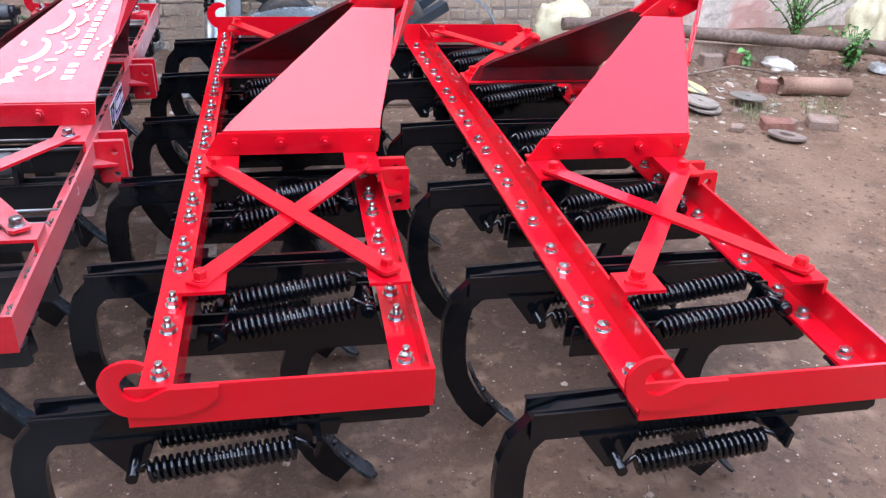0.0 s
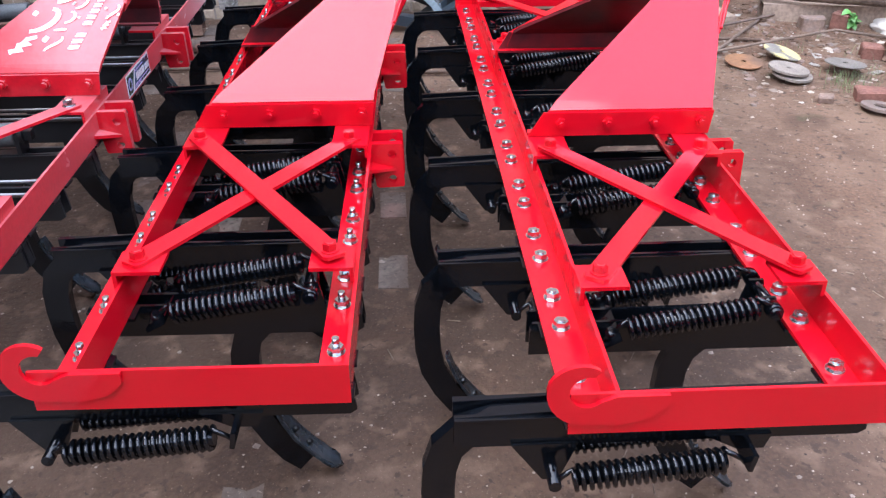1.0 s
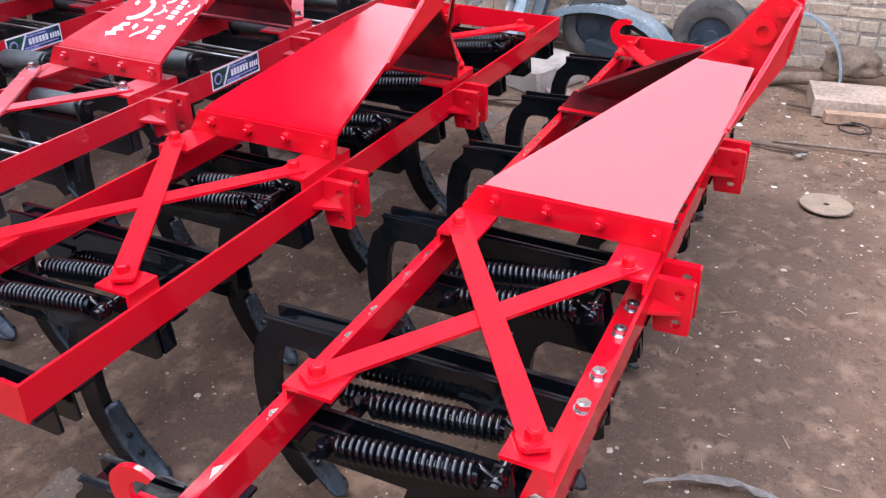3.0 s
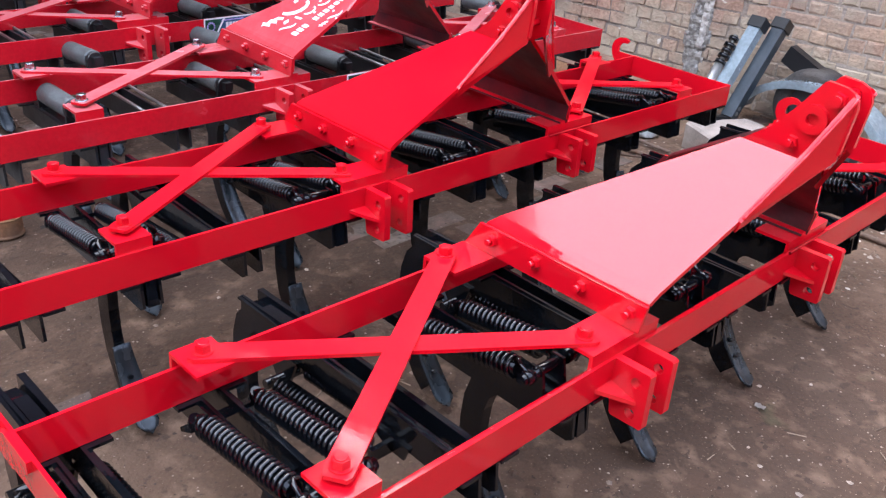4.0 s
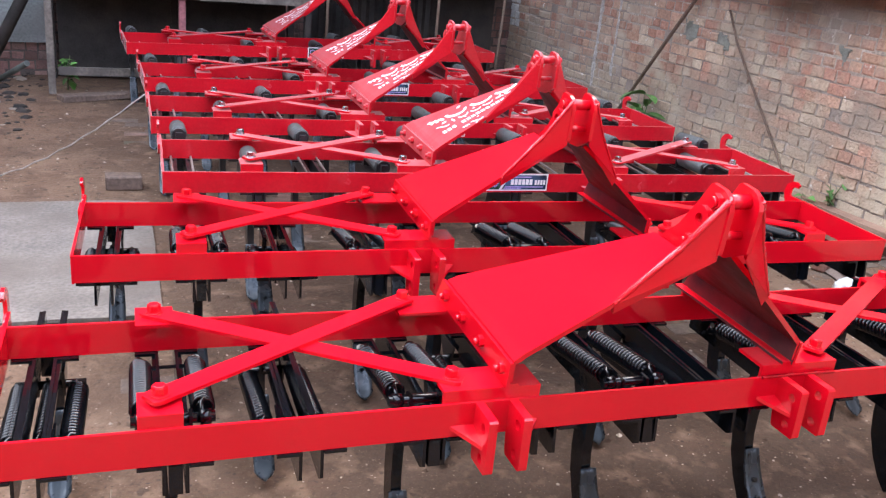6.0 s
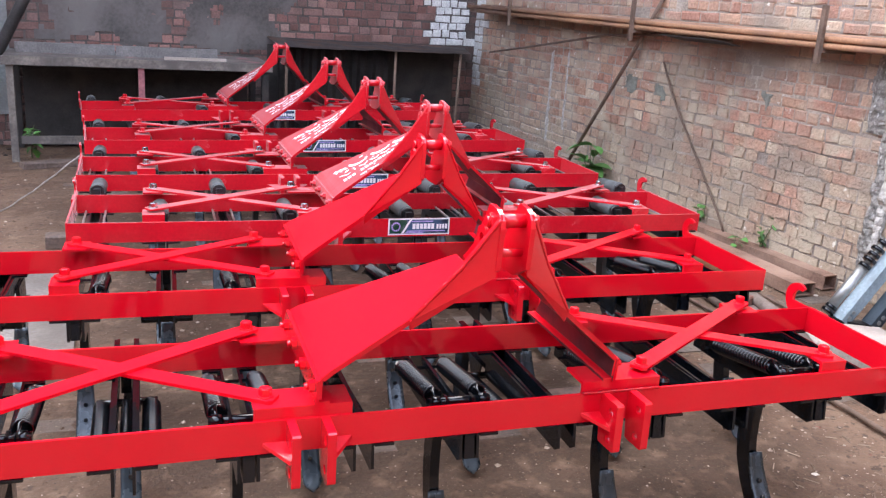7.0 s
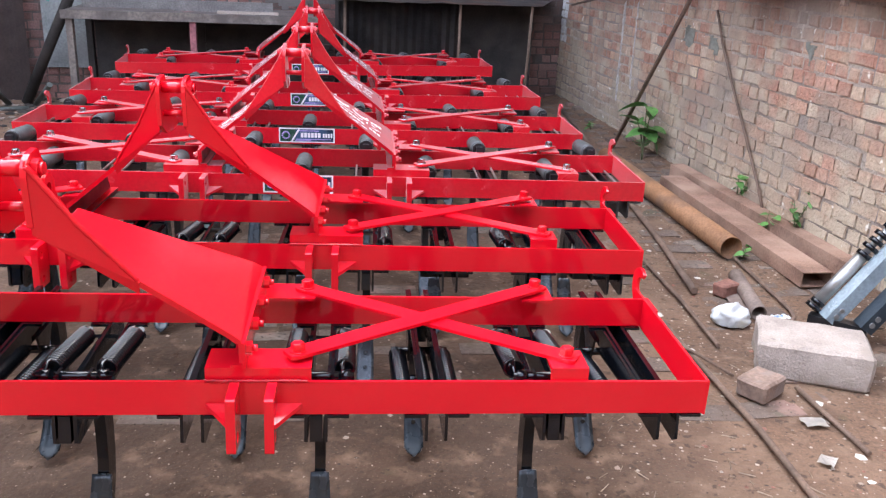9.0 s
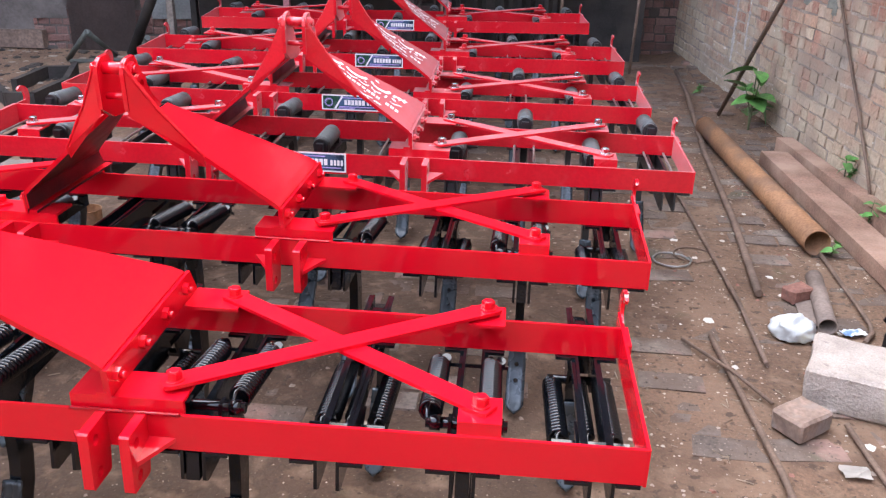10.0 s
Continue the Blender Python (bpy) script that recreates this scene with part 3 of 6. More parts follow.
def roller_tine(parent, x, front):
    dy = FRONT_SHIFT if front else 0.0
    row = "f" if front else "r"
    t = part("tine", shared("tine/o" + row, shank(dy, -0.03 if front else None)), BLACK_OLD, parent, "curved dull black tine", Matrix.Translation((x, 0, 0)))
    for s in (-1, 1):
        part("arm_angle", shared(f"arm_angle/o{row}{s}", arm(s, 0.520 if front else 0.690)), BLACK_OLD, t)
    part("shovel", shared("shovel/o" + row, shovel(dy)), BLADE, t)

    def roller(bm):
        n, rings = 22, []
        for y, r in ((0, 0.022), (0.0, 0.031), (0.006, 0.035), (0.194, 0.035), (0.202, 0.031), (0.202, 0.020)):
            rings.append([bm.verts.new((r * math.cos(2 * math.pi * i / n), y, r * math.sin(2 * math.pi * i / n))) for i in range(n)])
        for a, b in zip(rings, rings[1:]):
            for i in range(n):
                f = bm.faces.new((a[i], a[(i + 1) % n], b[(i + 1) % n], b[i]))
                f.smooth = True
        bm.faces.new(rings[0][::-1])
        bm.faces.new(rings[-1])

    def cup(bm):
        rod(bm, (0, -0.022, 0), (0, 0.004, 0), 0.029, 18)
        box(bm, -0.014, 0.014, -0.044, -0.020, -0.014, 0.014)

    def saddle(bm):
        box(bm, -0.028, 0.028, -0.012, 0.000, -0.060, 0.016)
        box(bm, -0.028, 0.028, -0.012, 0.214, -0.060, -0.051)
        box(bm, -0.028, 0.028, 0.204, 0.214, -0.055, 0.008)
        soften_edges(bm, 0.002)

    m = along((0, 0.150, 0.546), (0, 0.350, 0.542)) if front else along((0, 0.590, 0.556), (0, 0.790, 0.540))
    r = part("roller", shared("roller", roller), RUBBER, t, "grey rubber roller on a black bracket", m)
    part("roller_end", shared("roller_end", cup), BLACK_OLD, r)
    part("roller_bracket", shared("roller_bracket", saddle), BLACK_OLD, r)
    if not front:
        for s in (-1, 1):
            part("tie_rod", shared(f"tie_rod/{s}", lambda bm: rod(bm, (s * 0.040, -0.02, 0.505), (s * 0.040, 0.50, 0.505), 0.005, 8)), GALV, t, "bare steel tie rod")
    return t


def cultivator(m, kind, label, bolts, writing=False, sticker=False):
    """A mounted cultivator: two angle rails, end plates, braces, a hitch tower and eleven tines."""
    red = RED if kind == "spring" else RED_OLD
    tone = "n" if kind == "spring" else "o"
    top = holder("cultivator", label, "cultivator", m, "cultivators in the yard")

    def sub(name, build, mat=None, pose_=None, lab="", parent=None, tag=""):
        return part(name, shared(f"{name}/{tone}{tag}", build), mat or red, parent or top, lab, pose_)

    rails = [sub("front_rail", rail(-0.052, 0.066)), sub("rear_rail", rail(0.420, 0.080))]
    for i, x in enumerate(TINE_X):
        for rl, y in zip(rails, (-0.016, 0.464)):
            for s in (-0.053, 0.053):
                if abs(x + s) < END - 0.03:
                    nut = long_nut if bolts == "long" else short_nut
                    part("nut", shared("nut/" + bolts, nut), ZINC, rl, "", pose(x + s, y, RAIL_LOW + 0.008, 0, 0, (i * 37 + s * 400) % 60))
    for s in (-1, 1):
        plate = sub("end_plate", end_plate, None, Matrix.Translation((s * END, 0, 0)))
        sub("hook", hook, None, Matrix.Translation((0.0035 if s > 0 else -0.0125, 0, 0)), "curled flat lifting hook", plate)
        a, b = (s * OUTER, FRONT), (s * INNER, REAR)
        c, d = (s * INNER, FRONT), (s * OUTER, REAR)
        za, zb = (PLATE + 0.009, PLATE + 0.0005) if s < 0 else (PLATE + 0.0005, PLATE + 0.009)
        sub("cross_brace", flat_bar(a, b, za), tag=f"a{s}")
        sub("cross_brace", flat_bar(c, d, zb), tag=f"b{s}")
        for x, y, z in ((*a, za + 0.008), (*b, za + 0.008), (*c, zb + 0.008), (*d, zb + 0.008)):
            part("bolt", shared("bolt/" + ("z" if bolts == "zinc" else tone), hex_bolt), ZINC if bolts == "zinc" else red, top, "", Matrix.Translation((x, y, z)))
        o = s * OUTER
        sub("bracket", bracket(o - 0.042, o + 0.042, -0.045, 0.044, "front"), tag=f"of{s}")
        sub("bracket", bracket(o - 0.042, o + 0.042, 0.340, 0.435, "rear"), tag=f"or{s}")
        lo, hi = sorted((s * 0.297, s * 0.522))
        sub("bracket", bracket(lo, hi, -0.045, 0.048, "front"), tag=f"if{s}")
        lo, hi = sorted((s * 0.385, s * 0.512))
        sub("bracket", bracket(lo, hi, 0.337, 0.435, "rear"), tag=f"ir{s}")
        flip = Matrix.Diagonal((s, 1, 1, 1))
        base = sub("base_angle", base_angle, None, flip)
        leg = sub("tower_leg", leg_plate, None, flip, "broad leaning red steel plate")
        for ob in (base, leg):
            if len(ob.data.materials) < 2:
                ob.data.materials.append(BLOTCHED_STEEL)
        for y in (-0.026, 0.0985, 0.223, 0.3475):
            part("side_bolt", shared("side_bolt/" + tone, side_bolt), red, base, "", Matrix.Translation((0.385, y, 0.6445)))
        sub("gusset", front_gusset, None, flip)
        if kind == "spring":
            part("weld_bead", shared("weld_bead/edge", weld(((0.038, -0.207, 1.080), (0.100, -0.167, 0.966), (0.194, -0.115, 0.828)), 0.0042)), red, leg)
            part("weld_bead", shared("weld_bead/foot", weld(((0.297, -0.0525, 0.5785), (0.522, -0.0525, 0.5785)), 0.0040)), red, base, "", flip)
            part("weld_bead", shared("weld_bead/fold", weld(((0.3745, -0.056, 0.671), (0.3745, 0.377, 0.671)), 0.0026)), red, base, "", flip)
        ck = sub("cheek_plate", cheek, None, flip)
        sub("eye_ring", eye_ring, None, None, "", ck)
        for y, z in ((-0.107, 0.964),):
            part("side_bolt", shared("side_bolt/" + tone, side_bolt), red, ck, "", Matrix.Translation((0.039, y, z)))
        for k, x in enumerate((0.3605, 0.4395)):
            lg = sub("hitch_lug", lug, None, Matrix.Translation((s * x, 0, 0)))
            out = s * (1 if k else -1)
            part("lug_web", shared("lug_web/" + tone, lug_web), red, lg, "", Matrix.Diagonal((out, 1, 1, 1)))
        if writing:
            signwriting(leg, s)
    sub("hitch_pin", pin(1.069, -0.173, 0.016), tag="u")
    sub("hitch_pin", pin(0.997, -0.172, 0.009), tag="l")
    for i, x in enumerate(TINE_X):
        if kind == "spring":
            spring_tine(top, x, i % 2 == 1, 0.0, -0.016 if i == 9 else -0.006 if i == 10 else 0.0)
        else:
            roller_tine(top, x, i % 2 == 1)
    if sticker:
        label_plate(top)
    return top


def signwriting(leg, s):
    """White brush marks in slanting rows, painted on the outer face of a tower leg."""
    rng = random.Random(5)
    o = Vector((0.355, 0.150, 0.687)) + Vector((0.0062, 0, 0.0062))
    u = Vector((-0.302, -0.22, 0.2535))
    v = Vector((0, 0.205, 0))
    bm = bmesh.new()

    def at(a, b):
        w = 1 - 0.62 * a
        return o + u * a + v * b * w

    def stroke(pts, r):
        nrm = Vector((0.64, 0, 0.77))
        ring = []
        for i, p in enumerate(pts):
            d = (pts[min(i + 1, len(pts) - 1)] - pts[max(i - 1, 0)]).normalized()
            side = d.cross(nrm).normalized() * r * (0.6 + 0.4 * math.sin(math.pi * (i + 0.5) / len(pts)))
            ring.append((bm.verts.new(p + side), bm.verts.new(p - side)))
        for (a, b), (c, d) in zip(ring, ring[1:]):
            bm.faces.new((a, b, d, c))

    for b, a0, a1, size in ((0.34, 0.10, 0.92, 0.072), (-0.12, 0.12, 0.94, 0.036), (-0.86, 0.30, 0.54, 0.036)):
        a = a0
        while a < a1:
            kind = rng.randrange(4)
            w = size * (0.5, 1.1, 0.8, 1.4)[kind] / 0.40
            h = size / 0.2
            turn = rng.uniform(-0.25, 0.25)
            if kind == 0:
                pts = [at(a + w * (0.3 + turn) * k / 5, b + h * (0.75 - 1.2 * k / 5)) for k in range(6)]
            elif kind == 1:
                pts = [at(a + w * (0.5 - 0.5 * math.cos(math.pi * k / 9)), b + h * (0.25 - 0.75 * math.sin(math.pi * k / 9)) + turn * 0.2 * k / 9) for k in range(10)]
            elif kind == 2:
                pts = [at(a + w * k / 8, b + h * (0.1 + 0.28 * math.sin(k * 2.2) - 0.2 * k / 8)) for k in range(9)]
            else:
                pts = [at(a + w * (k / 10), b + h * (0.45 * math.cos(4.2 * k / 10 + turn) - 0.25)) for k in range(11)]
            stroke(pts, size * 0.125)
            for _ in range(rng.randint(0, 2)):
                c = at(a + w * rng.uniform(0.2, 0.8), b + h * rng.choice((-0.85, 0.85)))
                stroke([c, c + u.normalized() * size * 0.12, c + u.normalized() * size * 0.24], size * 0.12)
            a += w * rng.uniform(1.15, 1.45)
    for k in range(15):
        a = 0.14 + 0.053 * k
        if k != 3:
            for da in (0.0, 0.020):
                stroke([at(a + da, -0.60), at(a + da, -0.51), at(a + da, -0.43)], 0.0040)
    part("writing", bm, WHITE, leg, "white hand-painted sign writing")


STICKER_INK = material("printed_purple_film", (0.028, 0.050, 0.085), 0.25, vary=0.5, scale=14, stain=(0.05, 0.09, 0.16), stain_scale=9, stain_at=0.55)
STICKER_GREEN = material("printed_green_film", (0.018, 0.055, 0.035), 0.25, vary=0.5, scale=14)
STICKER_LILAC = material("printed_lilac_film", (0.38, 0.28, 0.60), 0.3, vary=0.3, scale=20)


def label_plate(top):
    """The printed maker's plate on the front rail, with bars for its lettering."""
    y = -0.0526

    def sheet(x0, x1, z0, z1, lift):
        bm = bmesh.new()
        box(bm, x0, x1, y - lift, y - lift + 0.0008, z0, z1)
        return bm

    plate = part("label_plate", sheet(-0.138, 0.138, 0.504, 0.578, 0.0008), WHITE, top, "printed purple maker's plate with a white edge")
    part("print", sheet(-0.056, 0.132, 0.510, 0.572, 0.0014), STICKER_INK, plate)
    part("print", sheet(-0.132, -0.056, 0.510, 0.572, 0.0014), STICKER_GREEN, plate, "dark green printed end")
    bm = bmesh.new()
    slab(bm, [(-0.080, y - 0.0020, 0.511), (-0.070, y - 0.0020, 0.511), (-0.034, y - 0.0020, 0.571), (-0.044, y - 0.0020, 0.571)], (0, 0.0006, 0))
    for i in range(6):
        box(bm, -0.030 + i * 0.017, -0.017 + i * 0.017, y - 0.0020, y - 0.0014, 0.530, 0.554)
    for i in range(4):
        box(bm, 0.079 + i * 0.013, 0.088 + i * 0.013, y - 0.0020, y - 0.0014, 0.530, 0.551)
    part("lettering", bm, WHITE, plate)
    bm = bmesh.new()
    for x0, x1, z0, z1 in ((-0.055, 0.120, 0.519, 0.523), (-0.04, 0.06, 0.562, 0.566), (-0.06, 0.02, 0.513, 0.516)):
        box(bm, x0, x1, y - 0.0020, y - 0.0014, z0, z1)
    for k in range(12):
        a, b = 2 * math.pi * k / 12, 2 * math.pi * (k + 0.7) / 12
        pts = [(-0.104 + r * math.cos(t), y - 0.0020, 0.541 + r * math.sin(t)) for r, t in ((0.014, a), (0.021, a), (0.021, b), (0.014, b))]
        slab(bm, pts, (0, 0.0006, 0))
    part("emblem", bm, STICKER_LILAC, plate)


cultivator(pose(0.000, 0.000, 0.000, 0.40, 0.37, 0.00), "spring", "new glossy red cultivator with black spring tines", "short")
cultivator(pose(0.119, 0.880, 0.003, -0.22, -0.01, -1.49), "spring", "glossy red spring cultivator with long zinc studs", "long")
OLD = "dusty red cultivator with grey rollers and white lettering"
cultivator(pose(0.386, 1.695, 0.010, 0.05, 0.12, -0.62), "roller", OLD, "zinc", True, True)
cultivator(pose(0.366, 2.652, 0.002, -0.08, 0.05, 0.36), "roller", OLD, "zinc", True, True)
cultivator(pose(0.352, 3.637, 0.013, -0.08, -0.13, 2.63), "roller", "dusty red roller cultivator with red bolts", "red", True, True)
cultivator(pose(0.259, 5.049, 0.002, 0.24, -0.52, 3.91), "roller", "dusty red roller cultivator near the back wall", "red", True, True)


def wall_x(y):
    """The east wall stands a little askew."""
    return 3.281 - 0.0879 * y


def wall_y(x):
    """So does the north wall."""
    return 6.735 + 0.15 * x


NORTH_TURN = math.degrees(math.atan(0.15))


def rise(y):
    """The yard climbs a little towards the back."""
    return 0.006 * max(0.0, y - 1.0)


# ---- ground ----
def relief(x, y):
    p = Vector((x, y, 0))
    h = 0.010 * noise.noise(p * 0.9) + 0.006 * noise.noise(p * 3.1) + 0.003 * noise.noise(p * 9.0)
    near_wall = max(0.0, min(1.0, (x - 1.5) / 1.2)) * max(0.0, min(1.0, (-0.6 - y) / 0.8))
    foot = max(0.0, 1 - (wall_x(y) - x) / 0.16) if y > 2.9 else 0.0
    h += foot * (0.03 + 0.05 * abs(noise.noise(p * 2.7)))
    return h - 0.006 + rise(y) + near_wall * (0.03 + 0.05 * abs(noise.noise(p * 2.2)))


def ground_mesh():
    fine = lambda a, b, d: [a + d * i for i in range(int((b - a) / d) + 1)]
    xs = [-60, -30, -15, -9, -6, -4.5] + fine(-3.6, 3.4, 0.055) + [4.5, 7, 15, 30, 60]
    ys = [-60, -30, -15, -9, -6, -4.6] + fine(-3.8, 8.0, 0.055) + [9, 12, 20, 40, 60]
    verts = [(x, y, relief(x, y) if -4 < x < 4 and -4.2 < y < 8.2 else -0.006) for y in ys for x in xs]
    w = len(xs)
    faces = [(j * w + i, j * w + i + 1, (j + 1) * w + i + 1, (j + 1) * w + i) for j in range(len(ys) - 1) for i in range(w - 1)]
    me = bpy.data.meshes.new("ground")
    me.from_pydata(verts, [], faces)
    me.polygons.foreach_set("use_smooth", [True] * len(faces))
    return me


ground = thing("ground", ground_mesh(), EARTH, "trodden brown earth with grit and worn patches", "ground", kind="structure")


# ---- brick walls ----
def brick_boxes(cells, depth=0.03):
    """Joined bricks: cells of (u, z, length, height, proud); u runs along the wall, the face looks to minus n."""
    verts, faces = [], []
    rng = random.Random(8)
    for u, z, w, h, d in cells:
        k = len(verts)
        e = 0.009
        block = [(u, 0, z), (u + w, 0, z), (u + w, 0, z + h), (u, 0, z + h),
                  (u + e, -d, z + e), (u + w - e, -d, z + e), (u + w - e, -d, z + h - e), (u + e, -d, z + h - e)]
        verts += [(a + rng.uniform(-0.004, 0.004), b, c + rng.uniform(-0.004, 0.004)) for a, b, c in block]
        faces += [(k + 4, k + 5, k + 6, k + 7), (k, k + 1, k + 5, k + 4), (k + 1, k + 2, k + 6, k + 5), (k + 2, k + 3, k + 7, k + 6), (k + 3, k, k + 4, k + 7)]
    me = bpy.data.meshes.new("bricks")
    me.from_pydata(verts, [], faces)
    return me


def bond(u0, u1, z0, z1, rng, pitch=0.0765):
    out = []
    k = 0
    z = z0
    while z < z1:
        u = u0 - (0.12 if k % 2 else 0.0)
        while u < u1:
            w = 0.206 if k % 3 == 1 else 0.104
            w *= rng.uniform(0.88, 1.10)
            out.append((u, z + rng.uniform(-0.005, 0.005), w - 0.010 + rng.uniform(-0.007, 0.004), pitch - 0.0105 + rng.uniform(-0.007, 0.004), 0.004 + rng.uniform(-0.003, 0.005)))
            u += w
        z += pitch
        k += 1
    return out


def brick_wall(name, m, length, height, label, near=None, mortar=MORTAR, face=BRICK, pitch=0.0765, washed=None):
    """m puts the wall's run on its x, its face to minus y."""
    bm = bmesh.new()
    box(bm, 0, length, 0.0, 0.24, -0.1, height)
    wall = thing(name, bm, mortar, label, "wall", m, kind="structure")
    rng = random.Random(len(name) + int(length * 10))
    cells = [c for c in bond(0.0, length - 0.2, 0.0, height - pitch, rng, pitch) if rng.random() > 0.012]
    chosen = []
    if near:
        u0, u1, z0, z1 = near
        chosen = [c for c in cells if u0 < c[0] < u1 and z0 < c[1] < z1][:300]
        keep = set(chosen)
        cells = [c for c in cells if c not in keep]
    if washed:  # bricks that keep their limewash
        u0, u1, z0, z1 = washed
        limed = [c for c in cells if u0 < c[0] < u1 and z0 < c[1] < z1 and
                 noise.noise(Vector((c[0] * 4, c[1] * 6, 2.5))) * 1.1 + 1.5 * min(c[0] - u0, u1 - c[0] + 0.25, c[1] - z0 + 0.1) / (u1 - u0) + rng.uniform(-0.22, 0.22) > 0.10]
        gone = set(limed)
        cells = [c for c in cells if c not in gone]
        white = part("limewashed_brickwork", brick_boxes(limed), PLASTER, wall, "flaking white limewash on the bricks")
        white["kind"] = "stuff"
    rest = part("brickwork", brick_boxes(cells), face, wall)
    rest["kind"] = "stuff"
    kinds = [shared(f"brick/{i}{w}", lambda bm, i=i, w=w: brick_into(bm, w, i)) for w in (0, 1) for i in range(6)]
    for i, c in enumerate(chosen):
        part("brick", kinds[(6 if c[2] > 0.15 else 0) + rng.randrange(6)], BRICK, wall, "", Matrix.Translation((c[0], -0.001 * (i % 5), c[1])) @ Matrix.Rotation(rng.uniform(-0.025, 0.025), 4, "Y"))
    return wall


def brick_into(bm, wide, i):
    rng = random.Random(i + 10 * wide)
    w, h, d = (0.196 if wide else 0.094) + rng.uniform(-0.008, 0.002), 0.066 - 0.0012 * i, 0.003 + 0.0013 * i
    v = box(bm, 0, w, -d, 0.002, 0, h)
    for q in v:
        q.co += Vector((rng.uniform(-0.005, 0.005), rng.uniform(-0.003, 0.002), rng.uniform(-0.005, 0.005)))
    soften_edges(bm, 0.010)


# the upper courses are unseen, added to keep sky out of reflections
brick_wall("wall_east", pose(wall_x(7.84), 7.84, 0, 0, 0, -90 + math.degrees(math.atan(0.0879))), 12.3, 5.6, "weathered red brick yard wall with pale mortar", (2.8, 6.4, 0.05, 1.45), washed=(0.55, 0.86, 0.55, 3.0))
brick_wall("wall_north", pose(-5.0, wall_y(-5.0), 0, 0, 0, NORTH_TURN), 8.0, 6.4, "sooty red brick wall behind the work bench", None, SOOT, BRICK_SOOT, 0.078, (6.98, 7.62, 0.98, 3.0))
# unseen roof, placed so its edge cuts off sky reflected in the legs
bm = bmesh.new()
for i in range(58):
    x = -5.1 + 0.145 * i
    edge = 4.1
    for a, b, za, zb in ((x, x + 0.0725, 6.40, 6.44), (x + 0.0725, x + 0.145, 6.44, 6.40)):
        slab(bm, [(a, edge, za), (b, edge, zb), (b, 7.6, zb), (a, 7.6, za)], (0, 0, 0.004))
thing("roof", bm, DARK_IRON, "dark corrugated sheet roof over the back of the yard", "roof", kind="structure")
# two unseen walls added to enclose the yard and hold back low sky
bm = bmesh.new()
box(bm, -5.0, 3.36, -4.44, -4.20, -0.1, 3.2)
thing("wall_south", bm, MORTAR, "plain unseen wall added to close the yard", "wall", kind="structure")
bm = bmesh.new()
box(bm, -5.24, -5.0, -4.44, 7.84, -0.1, 3.4)
thing("wall_west", bm, MORTAR, "plain unseen wall added to close the yard", "wall", kind="structure")


# ---- along the east wall ----
def hollow_beam(p, q, w, h, t=0.005):
    bm = bmesh.new()
    L = (Vector(q) - Vector(p)).length
    for x0, x1, z0, z1 in ((-w / 2, w / 2, 0, t), (-w / 2, w / 2, h - t, h), (-w / 2, -w / 2 + t, t, h - t), (w / 2 - t, w / 2, t, h - t)):
        box(bm, x0, x1, 0, L, z0, z1)
    return bm, along(p, q)


def hollow_pipe(p, q, r, t=0.004, n=28):
    bm = bmesh.new()
    L = (Vector(q) - Vector(p)).length
    rings = []
    for y, rr in ((0, r - t), (0, r), (L, r), (L, r - t)):
        rings.append([bm.verts.new((rr * math.cos(2 * math.pi * i / n), y, rr * math.sin(2 * math.pi * i / n))) for i in range(n)])
    for a, b in ((0, 1), (1, 2), (2, 3), (3, 0)):
        for i in range(n):
            f = bm.faces.new((rings[a][i], rings[a][(i + 1) % n], rings[b][(i + 1) % n], rings[b][i]))
            f.smooth = True
    return bm, along(p, q)


bm, m = hollow_beam((2.800, 1.930, 0.006), (2.700, 3.700, 0.017), 0.155, 0.075)
thing("steel_box_beam", bm, RUST, "rusty brown rectangular hollow beam lying on the ground", "beam", m)
bm, m = hollow_beam((3.050, 2.010, 0.006), (2.838, 3.990, 0.018), 0.100, 0.085)
thing("steel_box_beam", bm, RUST, "rusty rectangular hollow beam against the brick wall", "beam", m)
bm, m = hollow_pipe((2.532, 2.310, 0.068), (2.407, 4.284, 0.080), 0.060)
thing("steel_pipe", bm, RUST_DARK, "orange-rusted round steel pipe lying on the ground", "pipe", m)
bm, m = hollow_pipe((2.344, 1.547, 0.036), (2.425, 1.993, 0.040), 0.034)
thing("steel_pipe", bm, PIPE_DULL, "short dull rusty pipe beside the concrete block", "pipe", m)
def loose_rod(path, r, mat, label, name="steel_rod", category="rod"):
    bm = bmesh.new()
    sweep(bm, path, r, 10)
    return thing(name, bm, mat, label, category)


loose_rod([(2.165, 1.837, 0.022), (2.242, 2.625, 0.027), (2.328, 3.870, 0.034), (2.488, 5.410, 0.043), (2.543, 6.271, 0.049)], 0.017, ROD_RUST, "long rusty brown tube lying on the ground", "steel_tube", "tube")
loose_rod([(2.058, 1.282, 0.012), (2.070, 1.738, 0.014), (2.058, 2.206, 0.017), (2.043, 2.850, 0.021), (2.010, 3.500, 0.025)], 0.009, ROD_RUST, "thin rusty steel rod lying on the ground")
loose_rod([(1.902, 1.462, 0.014), (1.925, 1.068, 0.011), (1.945, 0.650, 0.011), (1.940, 0.180, 0.011), (1.930, -0.300, 0.011)], 0.011, ROD_RUST, "rusty steel rod lying beside the cultivators")
loose_rod([(1.792, 1.429, 0.013), (1.920, 1.186, 0.030), (2.014, 1.031, 0.010)], 0.006, ROD_RUST, "thin rusty rod crossing another rod")
